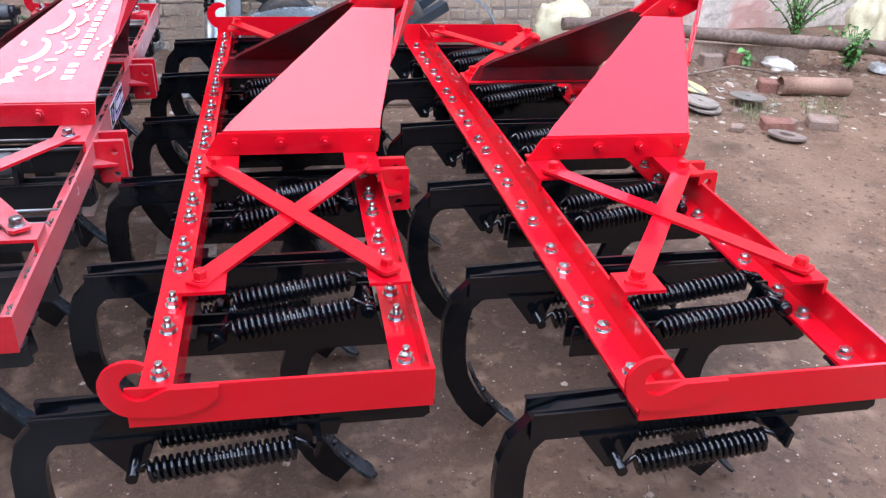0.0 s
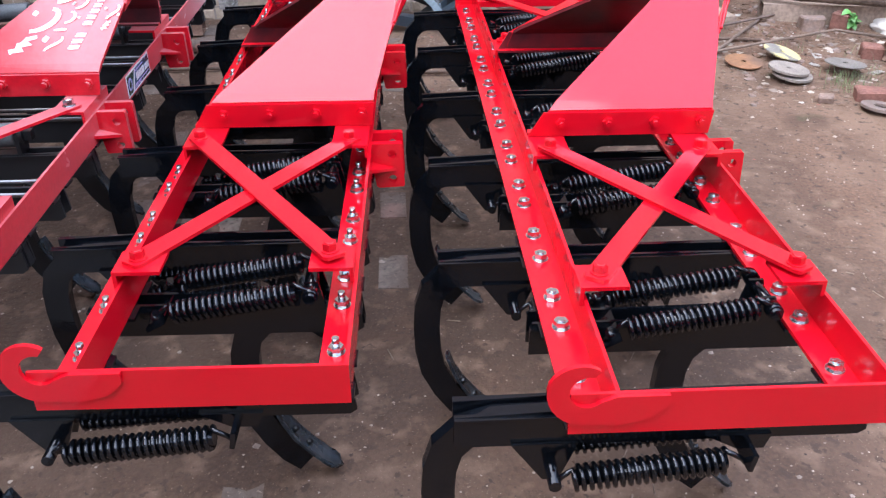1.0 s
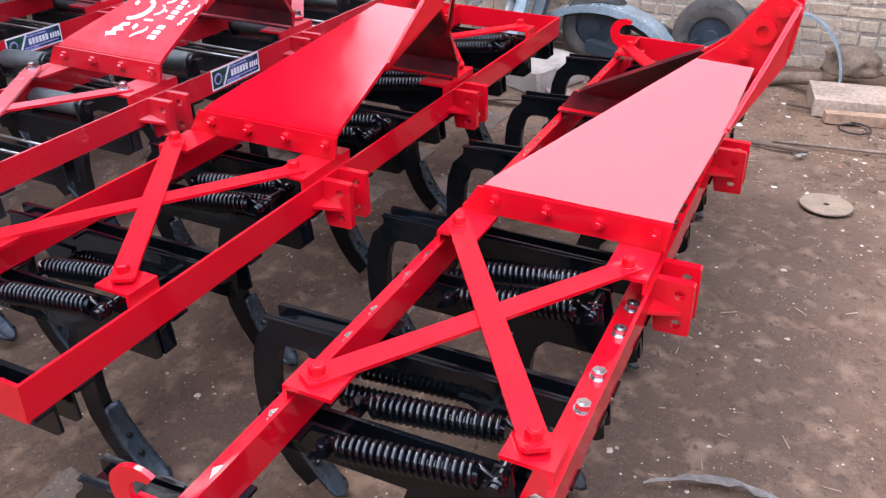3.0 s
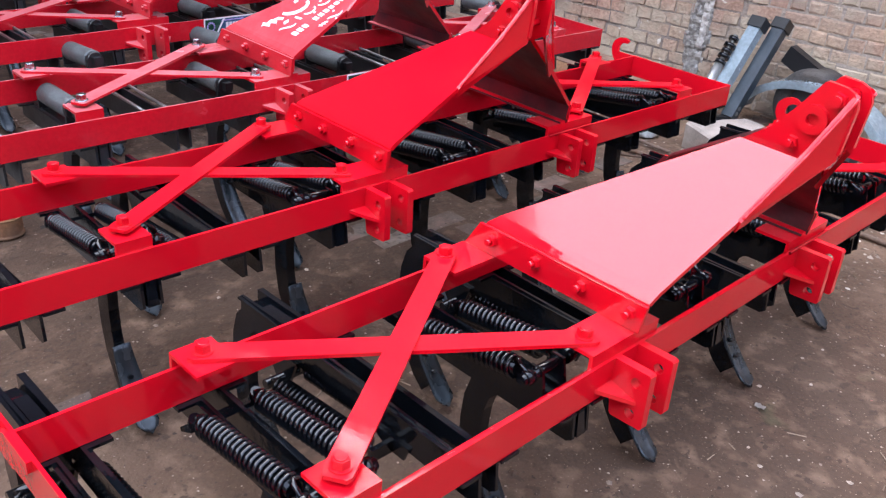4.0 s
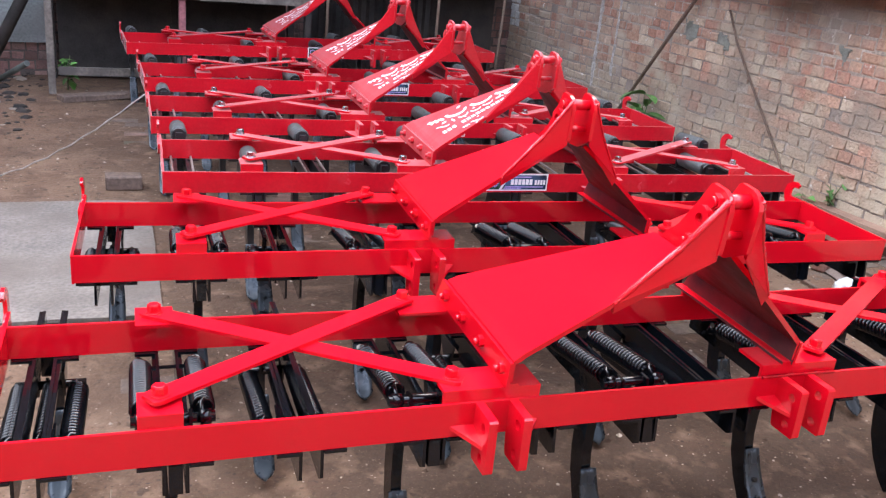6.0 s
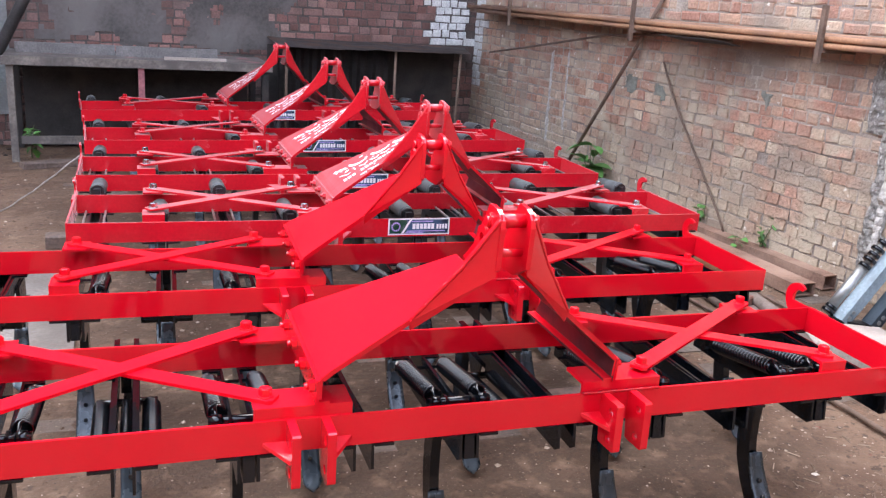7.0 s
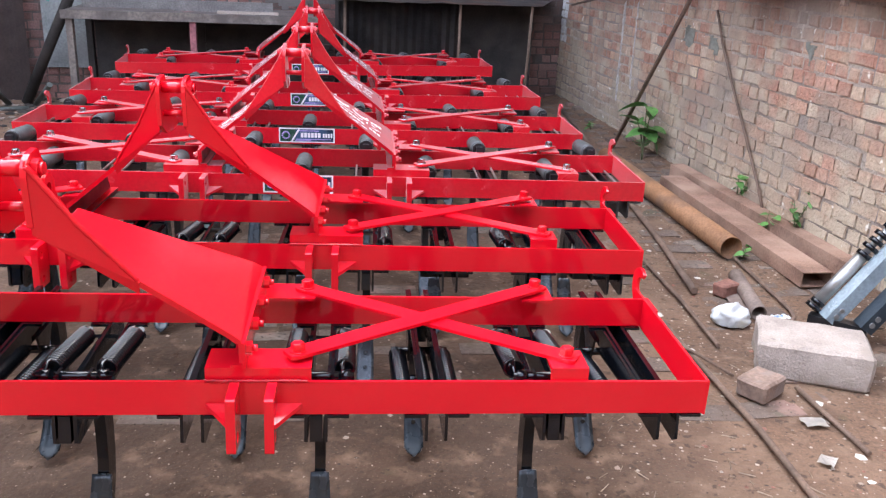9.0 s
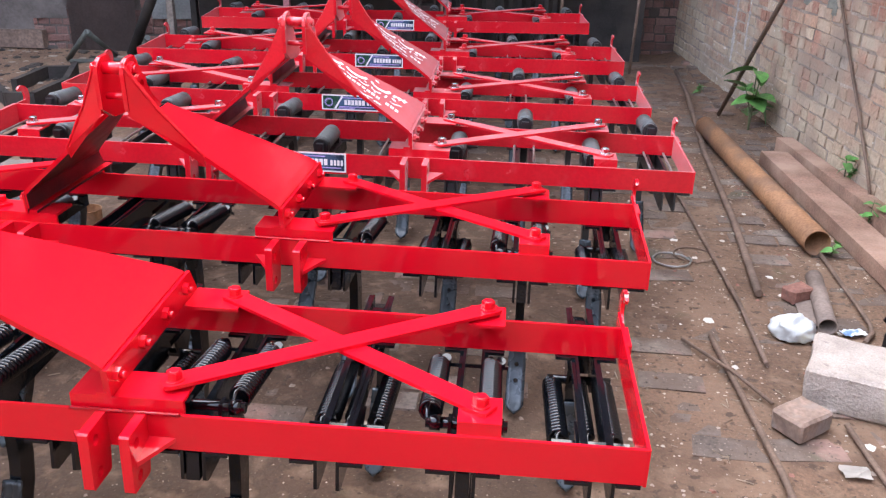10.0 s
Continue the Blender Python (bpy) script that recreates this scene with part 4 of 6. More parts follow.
loose_rod([(2.555, 2.311, 0.016), (2.547, 2.069, 0.014), (2.540, 1.778, 0.013), (2.533, 1.636, 0.012), (2.513, 1.560, 0.012), (2.459, 1.483, 0.012)], 0.009, ROD_RUST, "rusty bar bent over at its end")
loose_rod([(2.213, 0.935, 0.012), (2.222, 0.760, 0.011), (2.240, 0.500, 0.011)], 0.009, ROD_RUST, "short rusty rod in front of the concrete block")
loose_rod([(2.610, 4.810, 0.030), (2.855, 4.172, 1.215), (2.930, 3.830, 1.800)], 0.015, ROD_RUST, "brown iron bar leaning against the brick wall", "iron_bar", "bar")
loose_rod([(2.915, 3.850, 1.150), (2.925, 3.722, 0.957), (2.937, 3.568, 0.778), (2.960, 3.312, 0.500), (2.980, 3.045, 0.206), (2.990, 2.935, 0.060)], 0.008, ROD_RUST, "bent rusty rod leaning on the brick wall")
loose_rod([(2.606, 6.544, 0.995), (2.694, 5.540, 1.140), (2.784, 4.522, 1.294), (2.853, 3.727, 1.350), (2.910, 3.082, 1.350)], 0.010, ROD_RUST, "long bent rod under the pipe rack", "iron_bar", "bar")


def pipe_rack():
    rack = holder("pipe_rack", "rusty pipes stacked on iron wall brackets", "rack", pose(0, 0, 0))
    rng = random.Random(3)
    for y in (5.90, 3.97, 2.20, 0.5):
        x = wall_x(y)
        bm = bmesh.new()
        box(bm, x - 0.245, x + 0.02, y - 0.014, y + 0.014, 1.345, 1.370)
        box(bm, x - 0.265, x - 0.242, y - 0.016, y + 0.016, 1.285, 1.60)
        soften_edges(bm, 0.003)
        part("wall_bracket", bm, ROD_RUST, rack)
    for i in range(11):
        off, z, r = 0.222 - 0.040 * i, 1.370, rng.uniform(0.015, 0.024)
        if i > 5:
            off, z = 0.205 - 0.044 * (i - 6), 1.408
        bm = bmesh.new()
        a, b = 6.9 - rng.uniform(0, 0.5), -1.2 + rng.uniform(0, 1.5)
        bend = rng.uniform(-0.008, 0.008)
        sweep(bm, [(wall_x(y) - off + k * bend, y, z + r - 0.008 * k) for y, k in ((a, 0), (4.6, 0.6), (3.5, 1), (1.6, 0.5), (b, 0))], r, 10)
        part("pipe", bm, RUST_ORANGE if i % 3 != 1 else RUST, rack)
    return rack
pipe_rack()


def rough_block(sx, sy, sz, seed, cuts=3, amount=0.006, bevel=0.008):
    bm = bmesh.new()
    box(bm, -sx / 2, sx / 2, -sy / 2, sy / 2, 0, sz)
    bmesh.ops.subdivide_edges(bm, edges=bm.edges, cuts=cuts, use_grid_fill=True)
    for v in bm.verts:
        p = v.co * 9 + Vector((seed * 7.1, 0, 0))
        v.co += Vector((noise.noise(p), noise.noise(p + Vector((5, 0, 0))), noise.noise(p + Vector((0, 5, 0))) * (0 if v.co.z < 0.002 else 1))) * amount
    soften_edges(bm, bevel, 55)
    return bm


thing("concrete_block", rough_block(0.400, 0.285, 0.142, 1, 6, 0.012, 0.012), CONCRETE, "pale rough concrete block lying on the ground", "block", pose(2.345, 1.108, -0.006, 0, 0, -22))
thing("brick", rough_block(0.150, 0.110, 0.072, 2, 3, 0.010), BRICK_MUD, "muddy broken brick in front of the concrete block", "brick", pose(2.065, 0.918, -0.003, 0, 0, 38))
thing("brick", rough_block(0.105, 0.080, 0.062, 3, 3, 0.014), BRICK_RED, "broken red brick beside a short pipe", "brick", pose(2.318, 1.835, 0.002, 0, 0, 25))

BLUE_SCRAP = material("blue_printed_wrapper", (0.16, 0.27, 0.48), 0.4, vary=0.3, scale=40, stain=(0.62, 0.62, 0.60), stain_scale=30, stain_at=0.5)
bm = bmesh.new()
bmesh.ops.create_grid(bm, x_segments=8, y_segments=5, size=0.5)
for v in bm.verts:
    v.co = Vector((v.co.x * 0.09, v.co.y * 0.045, 0.010 + 0.010 * noise.noise(v.co * 6)))
bmesh.ops.solidify(bm, geom=bm.faces[:], thickness=0.0015)
thing("wrapper", bm, BLUE_SCRAP, "torn blue and white wrapper on the earth", "wrapper", pose(2.445, 1.561, 0.004, 0, 0, 15))


# ---- back of the yard ----
GREY_WOOD = material("grey_weathered_timber", (0.165, 0.140, 0.118), 0.85, vary=0.3, scale=7, grain=0.4, grain_scale=40, bump=0.4, bump_scale=45, stain=(0.0816, 0.0694, 0.0612), stain_scale=3, stain_at=0.58)
PINK_STEEL = material("red_overspray_on_grey", (0.294, 0.106, 0.114), 0.7, vary=0.35, scale=9, grain=0.3, grain_scale=60, bump=0.2)


def bench():
    b = holder("work_bench", "old grey timber work bench at the back wall", "bench", pose(-0.71, 5.735, 0.028, 0, 0, 3))
    bm = bmesh.new()
    box(bm, -1.04, 1.03, 0, 0.72, 0.795, 0.828)
    soften_edges(bm, 0.005)
    part("bench_top", bm, STONE_GREY, b, "dusty grey bench top")
    bm = bmesh.new()
    box(bm, -1.045, 1.035, -0.022, 0.0, 0.765, 0.832)
    bmesh.ops.subdivide_edges(bm, edges=[e for e in bm.edges if e.calc_length() > 1.5], cuts=14)
    for v in bm.verts:
        v.co.z += 0.008 * noise.noise(Vector((v.co.x * 3.0, 0, 1.0)))
    part("fascia", bm, GREY_WOOD, b, "grey weathered front board")
    for x in (-0.99, -0.025, 0.98):
        for y in (0.04, 0.68):
            mid = x == -0.025 and y < 0.1
            w = 0.024 if mid else 0.026
            bm = bmesh.new()
            box(bm, x - w, x + w, y - 0.035, y + 0.035, -0.02, 0.795)
            soften_edges(bm, 0.004)
            # rear and right legs are coloured dark for the shade under the bench
            part("bench_leg", bm, PINK_STEEL if mid else GREY_WOOD if y < 0.1 and x < 0 else DARK_IRON, b, "grey leg dusted with red paint" if mid else "")
    bm = bmesh.new()
    box(bm, -0.94, 0.93, 0.02, 0.055, 0.145, 0.205)
    soften_edges(bm, 0.004)
    part("bench_rail", bm, GREY_WOOD, b)
    # dark sheet added to stand for the shade below the bench top
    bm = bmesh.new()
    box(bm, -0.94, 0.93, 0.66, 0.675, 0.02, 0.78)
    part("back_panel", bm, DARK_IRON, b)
    return b
bench()


def corrugated(bm, x0, x1, y, z0, z1, pitch=0.075, depth=0.012):
    """An upright folded sheet along x."""
    n = int((x1 - x0) / pitch * 4)
    rows = [[bm.verts.new((x0 + (x1 - x0) * i / n, y + depth * math.sin(i * math.pi / 2), z)) for i in range(n + 1)] for z in (z0, z1)]
    for i in range(n):
        bm.faces.new((rows[0][i], rows[0][i + 1], rows[1][i + 1], rows[1][i]))
    bmesh.ops.solidify(bm, geom=bm.faces[:], thickness=0.003)


def shed():
    s = holder("lean_to_shed", "low dark lean-to with a ragged sheet iron roof", "shed", pose(0, 0, 0.03))
    bm = bmesh.new()
    front, back = [], []
    for i in range(25):
        k = i / 24
        jag = 0.022 * noise.noise(Vector((k * 14, 2.0, 0)))
        x = 0.44 + 1.80 * k
        front.append((x, 6.08 + 0.03 * k + jag, 0.955 + 0.010 * k + 0.014 * noise.noise(Vector((k * 9, 5.0, 0)))))
        back.append((0.40 + 2.13 * k, wall_y(0.40 + 2.13 * k) - 0.01, 1.005 - 0.045 * k + 0.006 * noise.noise(Vector((k * 9, 8.0, 0)))))
    a, c = [bm.verts.new(p) for p in front], [bm.verts.new(p) for p in back]
    for i in range(24):
        bm.faces.new((a[i], a[i + 1], c[i + 1], c[i]))
    bmesh.ops.solidify(bm, geom=bm.faces[:], thickness=0.012)
    part("roof_sheet", bm, SHED_ROOF, s, "rusty grey-brown ragged roof sheet")
    for x, lean in ((0.50, 0.0), (1.515, 0.0), (2.13, 0.03)):
        bm = bmesh.new()
        rod(bm, (x, 6.16, -0.03), (x + lean, 6.16, 0.955), 0.013, 10)
        part("post", bm, ROD_RUST, s)
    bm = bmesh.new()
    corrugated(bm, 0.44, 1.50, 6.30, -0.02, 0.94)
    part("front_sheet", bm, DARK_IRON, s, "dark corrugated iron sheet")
    # dark sheet added behind the posts in place of the unlit inside
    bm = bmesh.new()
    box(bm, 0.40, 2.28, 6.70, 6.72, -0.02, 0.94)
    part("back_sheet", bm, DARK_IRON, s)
    return s


SHED_ROOF = material("weathered_roof_iron", (0.122, 0.102, 0.0938), 0.8, vary=0.35, scale=5, grain=0.35, grain_scale=60, bump=0.4, bump_scale=30, stain=(0.163, 0.0979, 0.0694), stain_scale=4, stain_at=0.55)
shed()


# ---- plants ----
LEAF = material("fresh_green_leaf", (0.085, 0.205, 0.045), 0.5, vary=0.35, scale=18, each=0.25)
STEM = material("green_stem", (0.0816, 0.0979, 0.0408), 0.7, vary=0.25, scale=20)


def leaf_mesh(bm, length, width, droop):
    rows = []
    for i in range(6):
        k = i / 5
        w = width * math.sin(math.pi * (0.08 + 0.90 * k)) ** 0.8
        y, z = length * k, -droop * length * k * k
        rows.append([bm.verts.new((-w, y, z + w * 0.35)), bm.verts.new((0, y, z)), bm.verts.new((w, y, z + w * 0.35))])
    for a, b in zip(rows, rows[1:]):
        for k in (0, 1):
            f = bm.faces.new((a[k], a[k + 1], b[k + 1], b[k]))
            f.smooth = True


def weed(x, y, z, height, count, size, seed, label, stems=3):
    """A wild plant: thin stems with separate leaves."""
    rng = random.Random(seed)
    top = holder("weed", label, "plant", pose(x, y, z), "weeds along the wall")
    leaves = [shared(f"leaf/{i}", lambda bm, i=i: leaf_mesh(bm, 1.0, 0.30 + 0.06 * i, 0.2 + 0.2 * i)) for i in range(3)]
    for s in range(stems):
        lean, way = rng.uniform(0.05, 0.45 if stems < 10 else 0.95), rng.uniform(0, 6.28)
        path = []
        h = height * rng.uniform(0.6, 1.0)
        for i in range(6):
            k = i / 5
            path.append(Vector((math.cos(way) * lean * h * k * k, math.sin(way) * lean * h * k * k, h * k)))
        bm = bmesh.new()
        sweep(bm, path, [0.005 * (1 - 0.6 * i / 5) * height / 0.3 for i in range(6)], 6)
        stem = part("stem", bm, STEM, top)
        for i in range(count // stems):
            k = rng.uniform(0.25, 1.0)
            p = path[min(4, int(k * 5))].lerp(path[min(5, int(k * 5) + 1)], k * 5 - int(k * 5))
            sc = size * rng.uniform(0.6, 1.15)
            m = Matrix.Translation(p) @ Euler((rng.uniform(-0.5, 0.7), rng.uniform(-0.4, 0.4), rng.uniform(0, 6.28))).to_matrix().to_4x4() @ Matrix.Scale(sc, 4)
            part("leaf", leaves[i % 3], LEAF, stem, "", m)
    return top


weed(2.735, 4.450, 0.015, 0.44, 15, 0.20, 1, "broad-leaved green weed at the foot of the wall", 3)
weed(2.960, 3.255, 0.020, 0.30, 12, 0.060, 2, "small green weed between the beam and the wall", 2)
weed(3.010, 2.600, 0.020, 0.30, 18, 0.050, 3, "thin green weed against the bricks", 2)
weed(2.915, 2.740, 0.010, 0.17, 9, 0.065, 4, "small bright green seedling beside the beam", 2)
weed(2.600, 2.300, 0.006, 0.09, 8, 0.050, 5, "small seedling beside the rusty pipe", 2)
weed(-1.600, 5.860, 0.030, 0.30, 20, 0.085, 6, "green weed under the work bench", 3)
weed(2.333, -2.593, 0.02, 0.30, 480, 0.036, 7, "bushy green weed among the rubble", 24)
weed(3.060, -2.620, 0.02, 0.52, 340, 0.034, 8, "bushy green weed behind the timber", 17)
weed(2.470, -1.930, 0.04, 0.12, 36, 0.045, 9, "small green weed on the rubble", 3)
weed(2.610, 5.500, 0.020, 0.10, 10, 0.05, 10, "creeping weed across the ground", 3)


# ---- rubble corner ----
TIMBER = material("weathered_timber", (0.163, 0.113, 0.0881), 0.8, vary=0.3, scale=6, grain=0.4, grain_scale=45, bump=0.4, bump_scale=45)
PLASTIC = material("white_plastic_film", (0.43, 0.435, 0.425), 0.30, vary=0.12, scale=12, stain=(0.5, 0.47, 0.30), stain_scale=9, stain_at=0.66)
SACK = material("yellowed_sack", (0.571, 0.514, 0.343), 0.75, vary=0.15, scale=8, grain=0.2, grain_scale=120, bump=0.3, bump_scale=60)
PAPER = material("dirty_paper", (0.46, 0.42, 0.37), 0.8, vary=0.15, scale=14)
DISC_YELLOW = material("torn_yellow_paper_disc", (0.245, 0.221, 0.187), 0.85, vary=0.2, scale=12, grain=0.3, grain_scale=120, stain=(0.539, 0.457, 0.204), stain_scale=7, stain_at=0.50, stain_width=0.05)
DISC = material("pale_worn_disc", (0.275, 0.232, 0.190), 0.8, vary=0.2, scale=14, grain=0.3, grain_scale=120)
STONE = material("grey_abrasive", (0.190, 0.168, 0.142), 0.85, vary=0.2, scale=10, grain=0.3, grain_scale=140, bump=0.3)
STONE_TAN = material("mud_caked_abrasive", (0.25, 0.180, 0.125), 0.88, vary=0.2, scale=14, grain=0.3, grain_scale=140, bump=0.3)
GREY_CLOTH = material("dusty_grey_cloth", (0.277, 0.245, 0.221), 0.9, vary=0.3, scale=30, grain=0.3, grain_scale=120)
CLOTH = material("mud_stained_cloth", (0.165, 0.110, 0.075), 0.9, vary=0.35, scale=9, grain=0.3, grain_scale=80, bump=0.4, bump_scale=60)


def worn_log(path, r, mat, label, name, category):
    bm = bmesh.new()
    pts = [Vector(p) for p in path]
    fine = []
    for a, b in zip(pts, pts[1:]):
        fine += [a.lerp(b, i / 8) for i in range(8)]
    fine.append(pts[-1])
    sweep(bm, fine, [r * (1 + 0.10 * noise.noise(p * 4)) for p in fine], 12)
    for v in bm.verts:
        v.co += Vector((0, 0, 1)) * 0.012 * noise.noise(v.co * 11)
    return thing(name, bm, mat, label, category)


STICK = material("dry_brown_stick", (0.185, 0.130, 0.095), 0.8, vary=0.3, scale=9, grain=0.3, grain_scale=60, bump=0.2)
worn_log([(2.90, -0.80, 0.215), (2.88, -1.30, 0.215), (2.64, -1.663, 0.205), (2.46, -2.22, 0.200), (2.274, -2.772, 0.195), (2.05, -3.50, 0.16)], 0.042, TIMBER, "long weathered brown pole resting on rubble", "pole", "pole")
bm, m = hollow_beam((2.760, -1.480, 0.02), (2.600, -2.420, 0.02), 0.14, 0.12)
thing("steel_box_beam", bm, PALE_TIMBER, "pale dusty hollow beam under the weathered pole", "beam", m)
loose_rod([(2.53, -0.146, 0.02), (2.445, -0.68, 0.03), (2.313, -1.320, 0.035)], 0.009, ROD_RUST, "rusty tube lying along the rubble", "steel_tube", "tube")
loose_rod([(2.480, -1.073, 0.06), (2.690, -1.55, 0.075), (2.875, -1.975, 0.06)], 0.008, TIMBER, "thin weathered pole lying on the rubble", "thin_pole", "pole")
loose_rod([(1.988, -0.135, 0.012), (2.050, -0.60, 0.016), (2.110, -0.95, 0.030), (2.258, -1.721, 0.10), (2.317, -2.067, 0.03)], 0.008, STICK, "thin rusty rod along the rubble edge")
bm, m = hollow_pipe((1.972, -1.880, 0.062), (1.912, -2.296, 0.062), 0.054)
thing("steel_pipe", bm, RUST, "short brown pipe stub on the rubble", "pipe", m)


def disc(x, y, z, r, bore, thick, mat, label, tilt=(0, 0)):
    bm = bmesh.new()
    n = 40
    rings = []
    for rr, zz in ((bore, 0), (r, 0), (r, thick), (bore, thick)):
        rings.append([bm.verts.new((rr * math.cos(2 * math.pi * i / n), rr * math.sin(2 * math.pi * i / n), zz)) for i in range(n)])
    for a in range(4):
        for i in range(n):
            bm.faces.new((rings[a][i], rings[a][(i + 1) % n], rings[(a + 1) % 4][(i + 1) % n], rings[(a + 1) % 4][i]))
    return thing("cutting_disc", bm, mat, label, "disc", pose(x, y, z, tilt[0], tilt[1], 0), "worn discs on the ground")


disc(1.393, -0.408, 0.004, 0.100, 0.012, 0.006, STONE_TAN, "worn grey-brown cutting disc flat on the earth")
disc(1.266, -1.517, 0.012, 0.098, 0.040, 0.012, PIPE_DULL, "rusty iron ring on the rubble edge", (6, 4))
disc(1.812, -1.585, 0.050, 0.105, 0.015, 0.006, STONE, "grey worn disc lying on rubble", (4, 3))
disc(1.735, -1.272, 0.020, 0.102, 0.014, 0.012, DISC, "pale worn disc in a stack", (5, -4))
disc(1.752, -1.256, 0.045, 0.104, 0.014, 0.012, DISC, "pale worn disc on top of a stack", (7, -2))
disc(2.053, -1.342, 0.040, 0.104, 0.014, 0.006, DISC_YELLOW, "round cutting disc with a torn yellow paper face", (14, -6))
disc(2.240, -0.984, 0.025, 0.085, 0.014, 0.005, DISC, "thin grey disc lying on rubble", (8, 3))
disc(1.965, -1.099, 0.022, 0.099, 0.014, 0.005, RUST_DARK, "rust-brown disc lying on rubble", (3, -6))
for x, y, r, tone in ((1.871, 2.160, 0.082, GALV), (1.977, 2.232, 0.088, ROD_RUST), (2.325, -0.480, 0.072, DARK_IRON)):
    bm = bmesh.new()
    rng = random.Random(int(x * 100))
    sweep(bm, [(r * math.cos(a / 30 * 6.6) * rng.uniform(0.97, 1.03), r * math.sin(a / 30 * 6.6) * rng.uniform(0.97, 1.03), 0.006 + 0.010 * a / 30) for a in range(31)], 0.0045, 8)
    thing("wire_ring", bm, tone, "bent ring of rusty wire on the ground", "ring", pose(x, y, 0.002), "wire rings")


bm = bmesh.new()
n, rings = 28, []
for r, z in ((0.062, 0.0), (0.064, 0.006), (0.060, 0.012), (0.060, 0.066), (0.063, 0.072), (0.058, 0.072), (0.056, 0.030), (0.0, 0.028)):
    rings.append([bm.verts.new(((r + 0.0015 * math.sin(3 * i)) * math.cos(2 * math.pi * i / n), r * math.sin(2 * math.pi * i / n), z)) for i in range(n)])
for a, b in zip(rings, rings[1:]):
    for i in range(n):
        bm.faces.new((a[i], a[(i + 1) % n], b[(i + 1) % n], b[i]))
bmesh.ops.remove_doubles(bm, verts=bm.verts, dist=0.0005)
thing("tin_can", bm, RUST_DARK, "low rusty tin standing open on the earth", "tin", pose(-0.815, 2.235, 0.006))


def crumpled(sx, sy, sz, seed, mat, name, label, category, m, sub=4):
    bm = bmesh.new()
    bmesh.ops.create_icosphere(bm, subdivisions=sub, radius=1)
    for v in bm.verts:
        p = v.co * 1.8 + Vector((seed * 3.3, 0, 0))
        v.co *= 1 + 0.30 * noise.noise(p) + 0.14 * noise.noise(p * 3) + 0.05 * noise.noise(p * 8)
        v.co = Vector((v.co.x * sx, v.co.y * sy, max(v.co.z, -0.25) * sz + 0.25 * sz))
    for f in bm.faces:
        f.smooth = True
    return thing(name, bm, mat, label, category, m)


crumpled(0.078, 0.066, 0.066, 8, PLASTIC, "plastic_bag", "crumpled white plastic bag on the ground", "bag", pose(2.215, 1.535, 0.002))
crumpled(0.12, 0.075, 0.055, 2, PAPER, "plastic_bag", "torn white plastic sack on the rubble", "bag", pose(2.47, -2.16, 0.02, 0, 0, 30))
crumpled(0.13, 0.205, 0.26, 3, SACK, "sack", "bulging yellow sack against the wall", "sack", pose(3.13, -0.88, 0.02))
crumpled(0.12, 0.15, 0.11, 4, CLOTH, "cloth_roll", "muddy roll of cloth on the timber beam", "cloth", pose(3.02, -0.42, 0.085))
crumpled(0.07, 0.05, 0.05, 5, PLASTIC, "plastic_bag", "small white plastic scrap on the rubble", "bag", pose(2.33, -2.80, 0.03))
crumpled(0.14, 0.16, 0.30, 6, SACK, "sack", "pale sack leaning in the rubble corner", "sack", pose(3.06, -3.20, 0.02))


def paper_scrap(x, y, w, h, turn, seed):
    bm = bmesh.new()
    n = 5
    v = [[bm.verts.new((w * (i / n - 0.5) * (1 + 0.2 * noise.noise(Vector((j * 1.7, seed, 0)))), h * (j / n - 0.5), 0.004 + 0.010 * abs(noise.noise(Vector((i * 0.7, j * 0.7, seed)))))) for i in range(n + 1)] for j in range(n + 1)]
    for j in range(n):
        for i in range(n):
            bm.faces.new((v[j][i], v[j][i + 1], v[j + 1][i + 1], v[j + 1][i]))
    bmesh.ops.solidify(bm, geom=bm.faces[:], thickness=0.0015)
    thing("paper_scrap", bm, PAPER, "dirty pale paper scrap on the earth", "paper", pose(x, y, 0.003, 0, 0, turn), "paper scraps")


for i, (x, y, w, h) in enumerate(((2.160, 0.699, 0.080, 0.058), (2.085, 0.470, 0.06, 0.05), (0.462, -0.046, 0.03, 0.02), (1.880, -0.270, 0.06, 0.025), (2.431, 1.553, 0.05, 0.03), (2.330, -2.300, 0.10, 0.06), (1.790, -1.760, 0.07, 0.04), (2.080, -1.560, 0.10, 0.05), (1.930, -1.480, 0.06, 0.03))):
    paper_scrap(x, y, w, h, i * 50, i + 0.5)
bm = bmesh.new()
slab(bm, [(-0.03, -0.11, 0.004), (0.045, -0.09, 0.010), (0.030, 0.12, 0.016), (-0.035, 0.10, 0.006)], (0, 0, 0.003))
thing("card_scrap", bm, PIPE_DULL, "torn brown card beside the short pipe", "card", pose(2.318, 1.700, 0.002, 0, 0, -10))

bm = bmesh.new()
rows = []
for i in range(25):
    k = i / 24
    c = Vector((-0.450 + 0.095 * k + 0.045 * math.sin(math.pi * k * 1.2), -0.100 + -0.372 * k, 0.012 + 0.010 * abs(noise.noise(Vector((k * 6, 0, 0))))))
    s = Vector((0.9, 0.3, 0)) * (0.004 + 0.010 * max(0.0, math.sin(math.pi * k)) + 0.008 * noise.noise(Vector((k * 9, 3, 0))))
    rows.append((bm.verts.new(c + s), bm.verts.new(c - s + Vector((0, 0, 0.010 * noise.noise(Vector((k * 8, 7, 0))))))))
for a, b in zip(rows, rows[1:]):
    bm.faces.new((a[0], a[1], b[1], b[0]))
bmesh.ops.solidify(bm, geom=bm.faces[:], thickness=0.002)
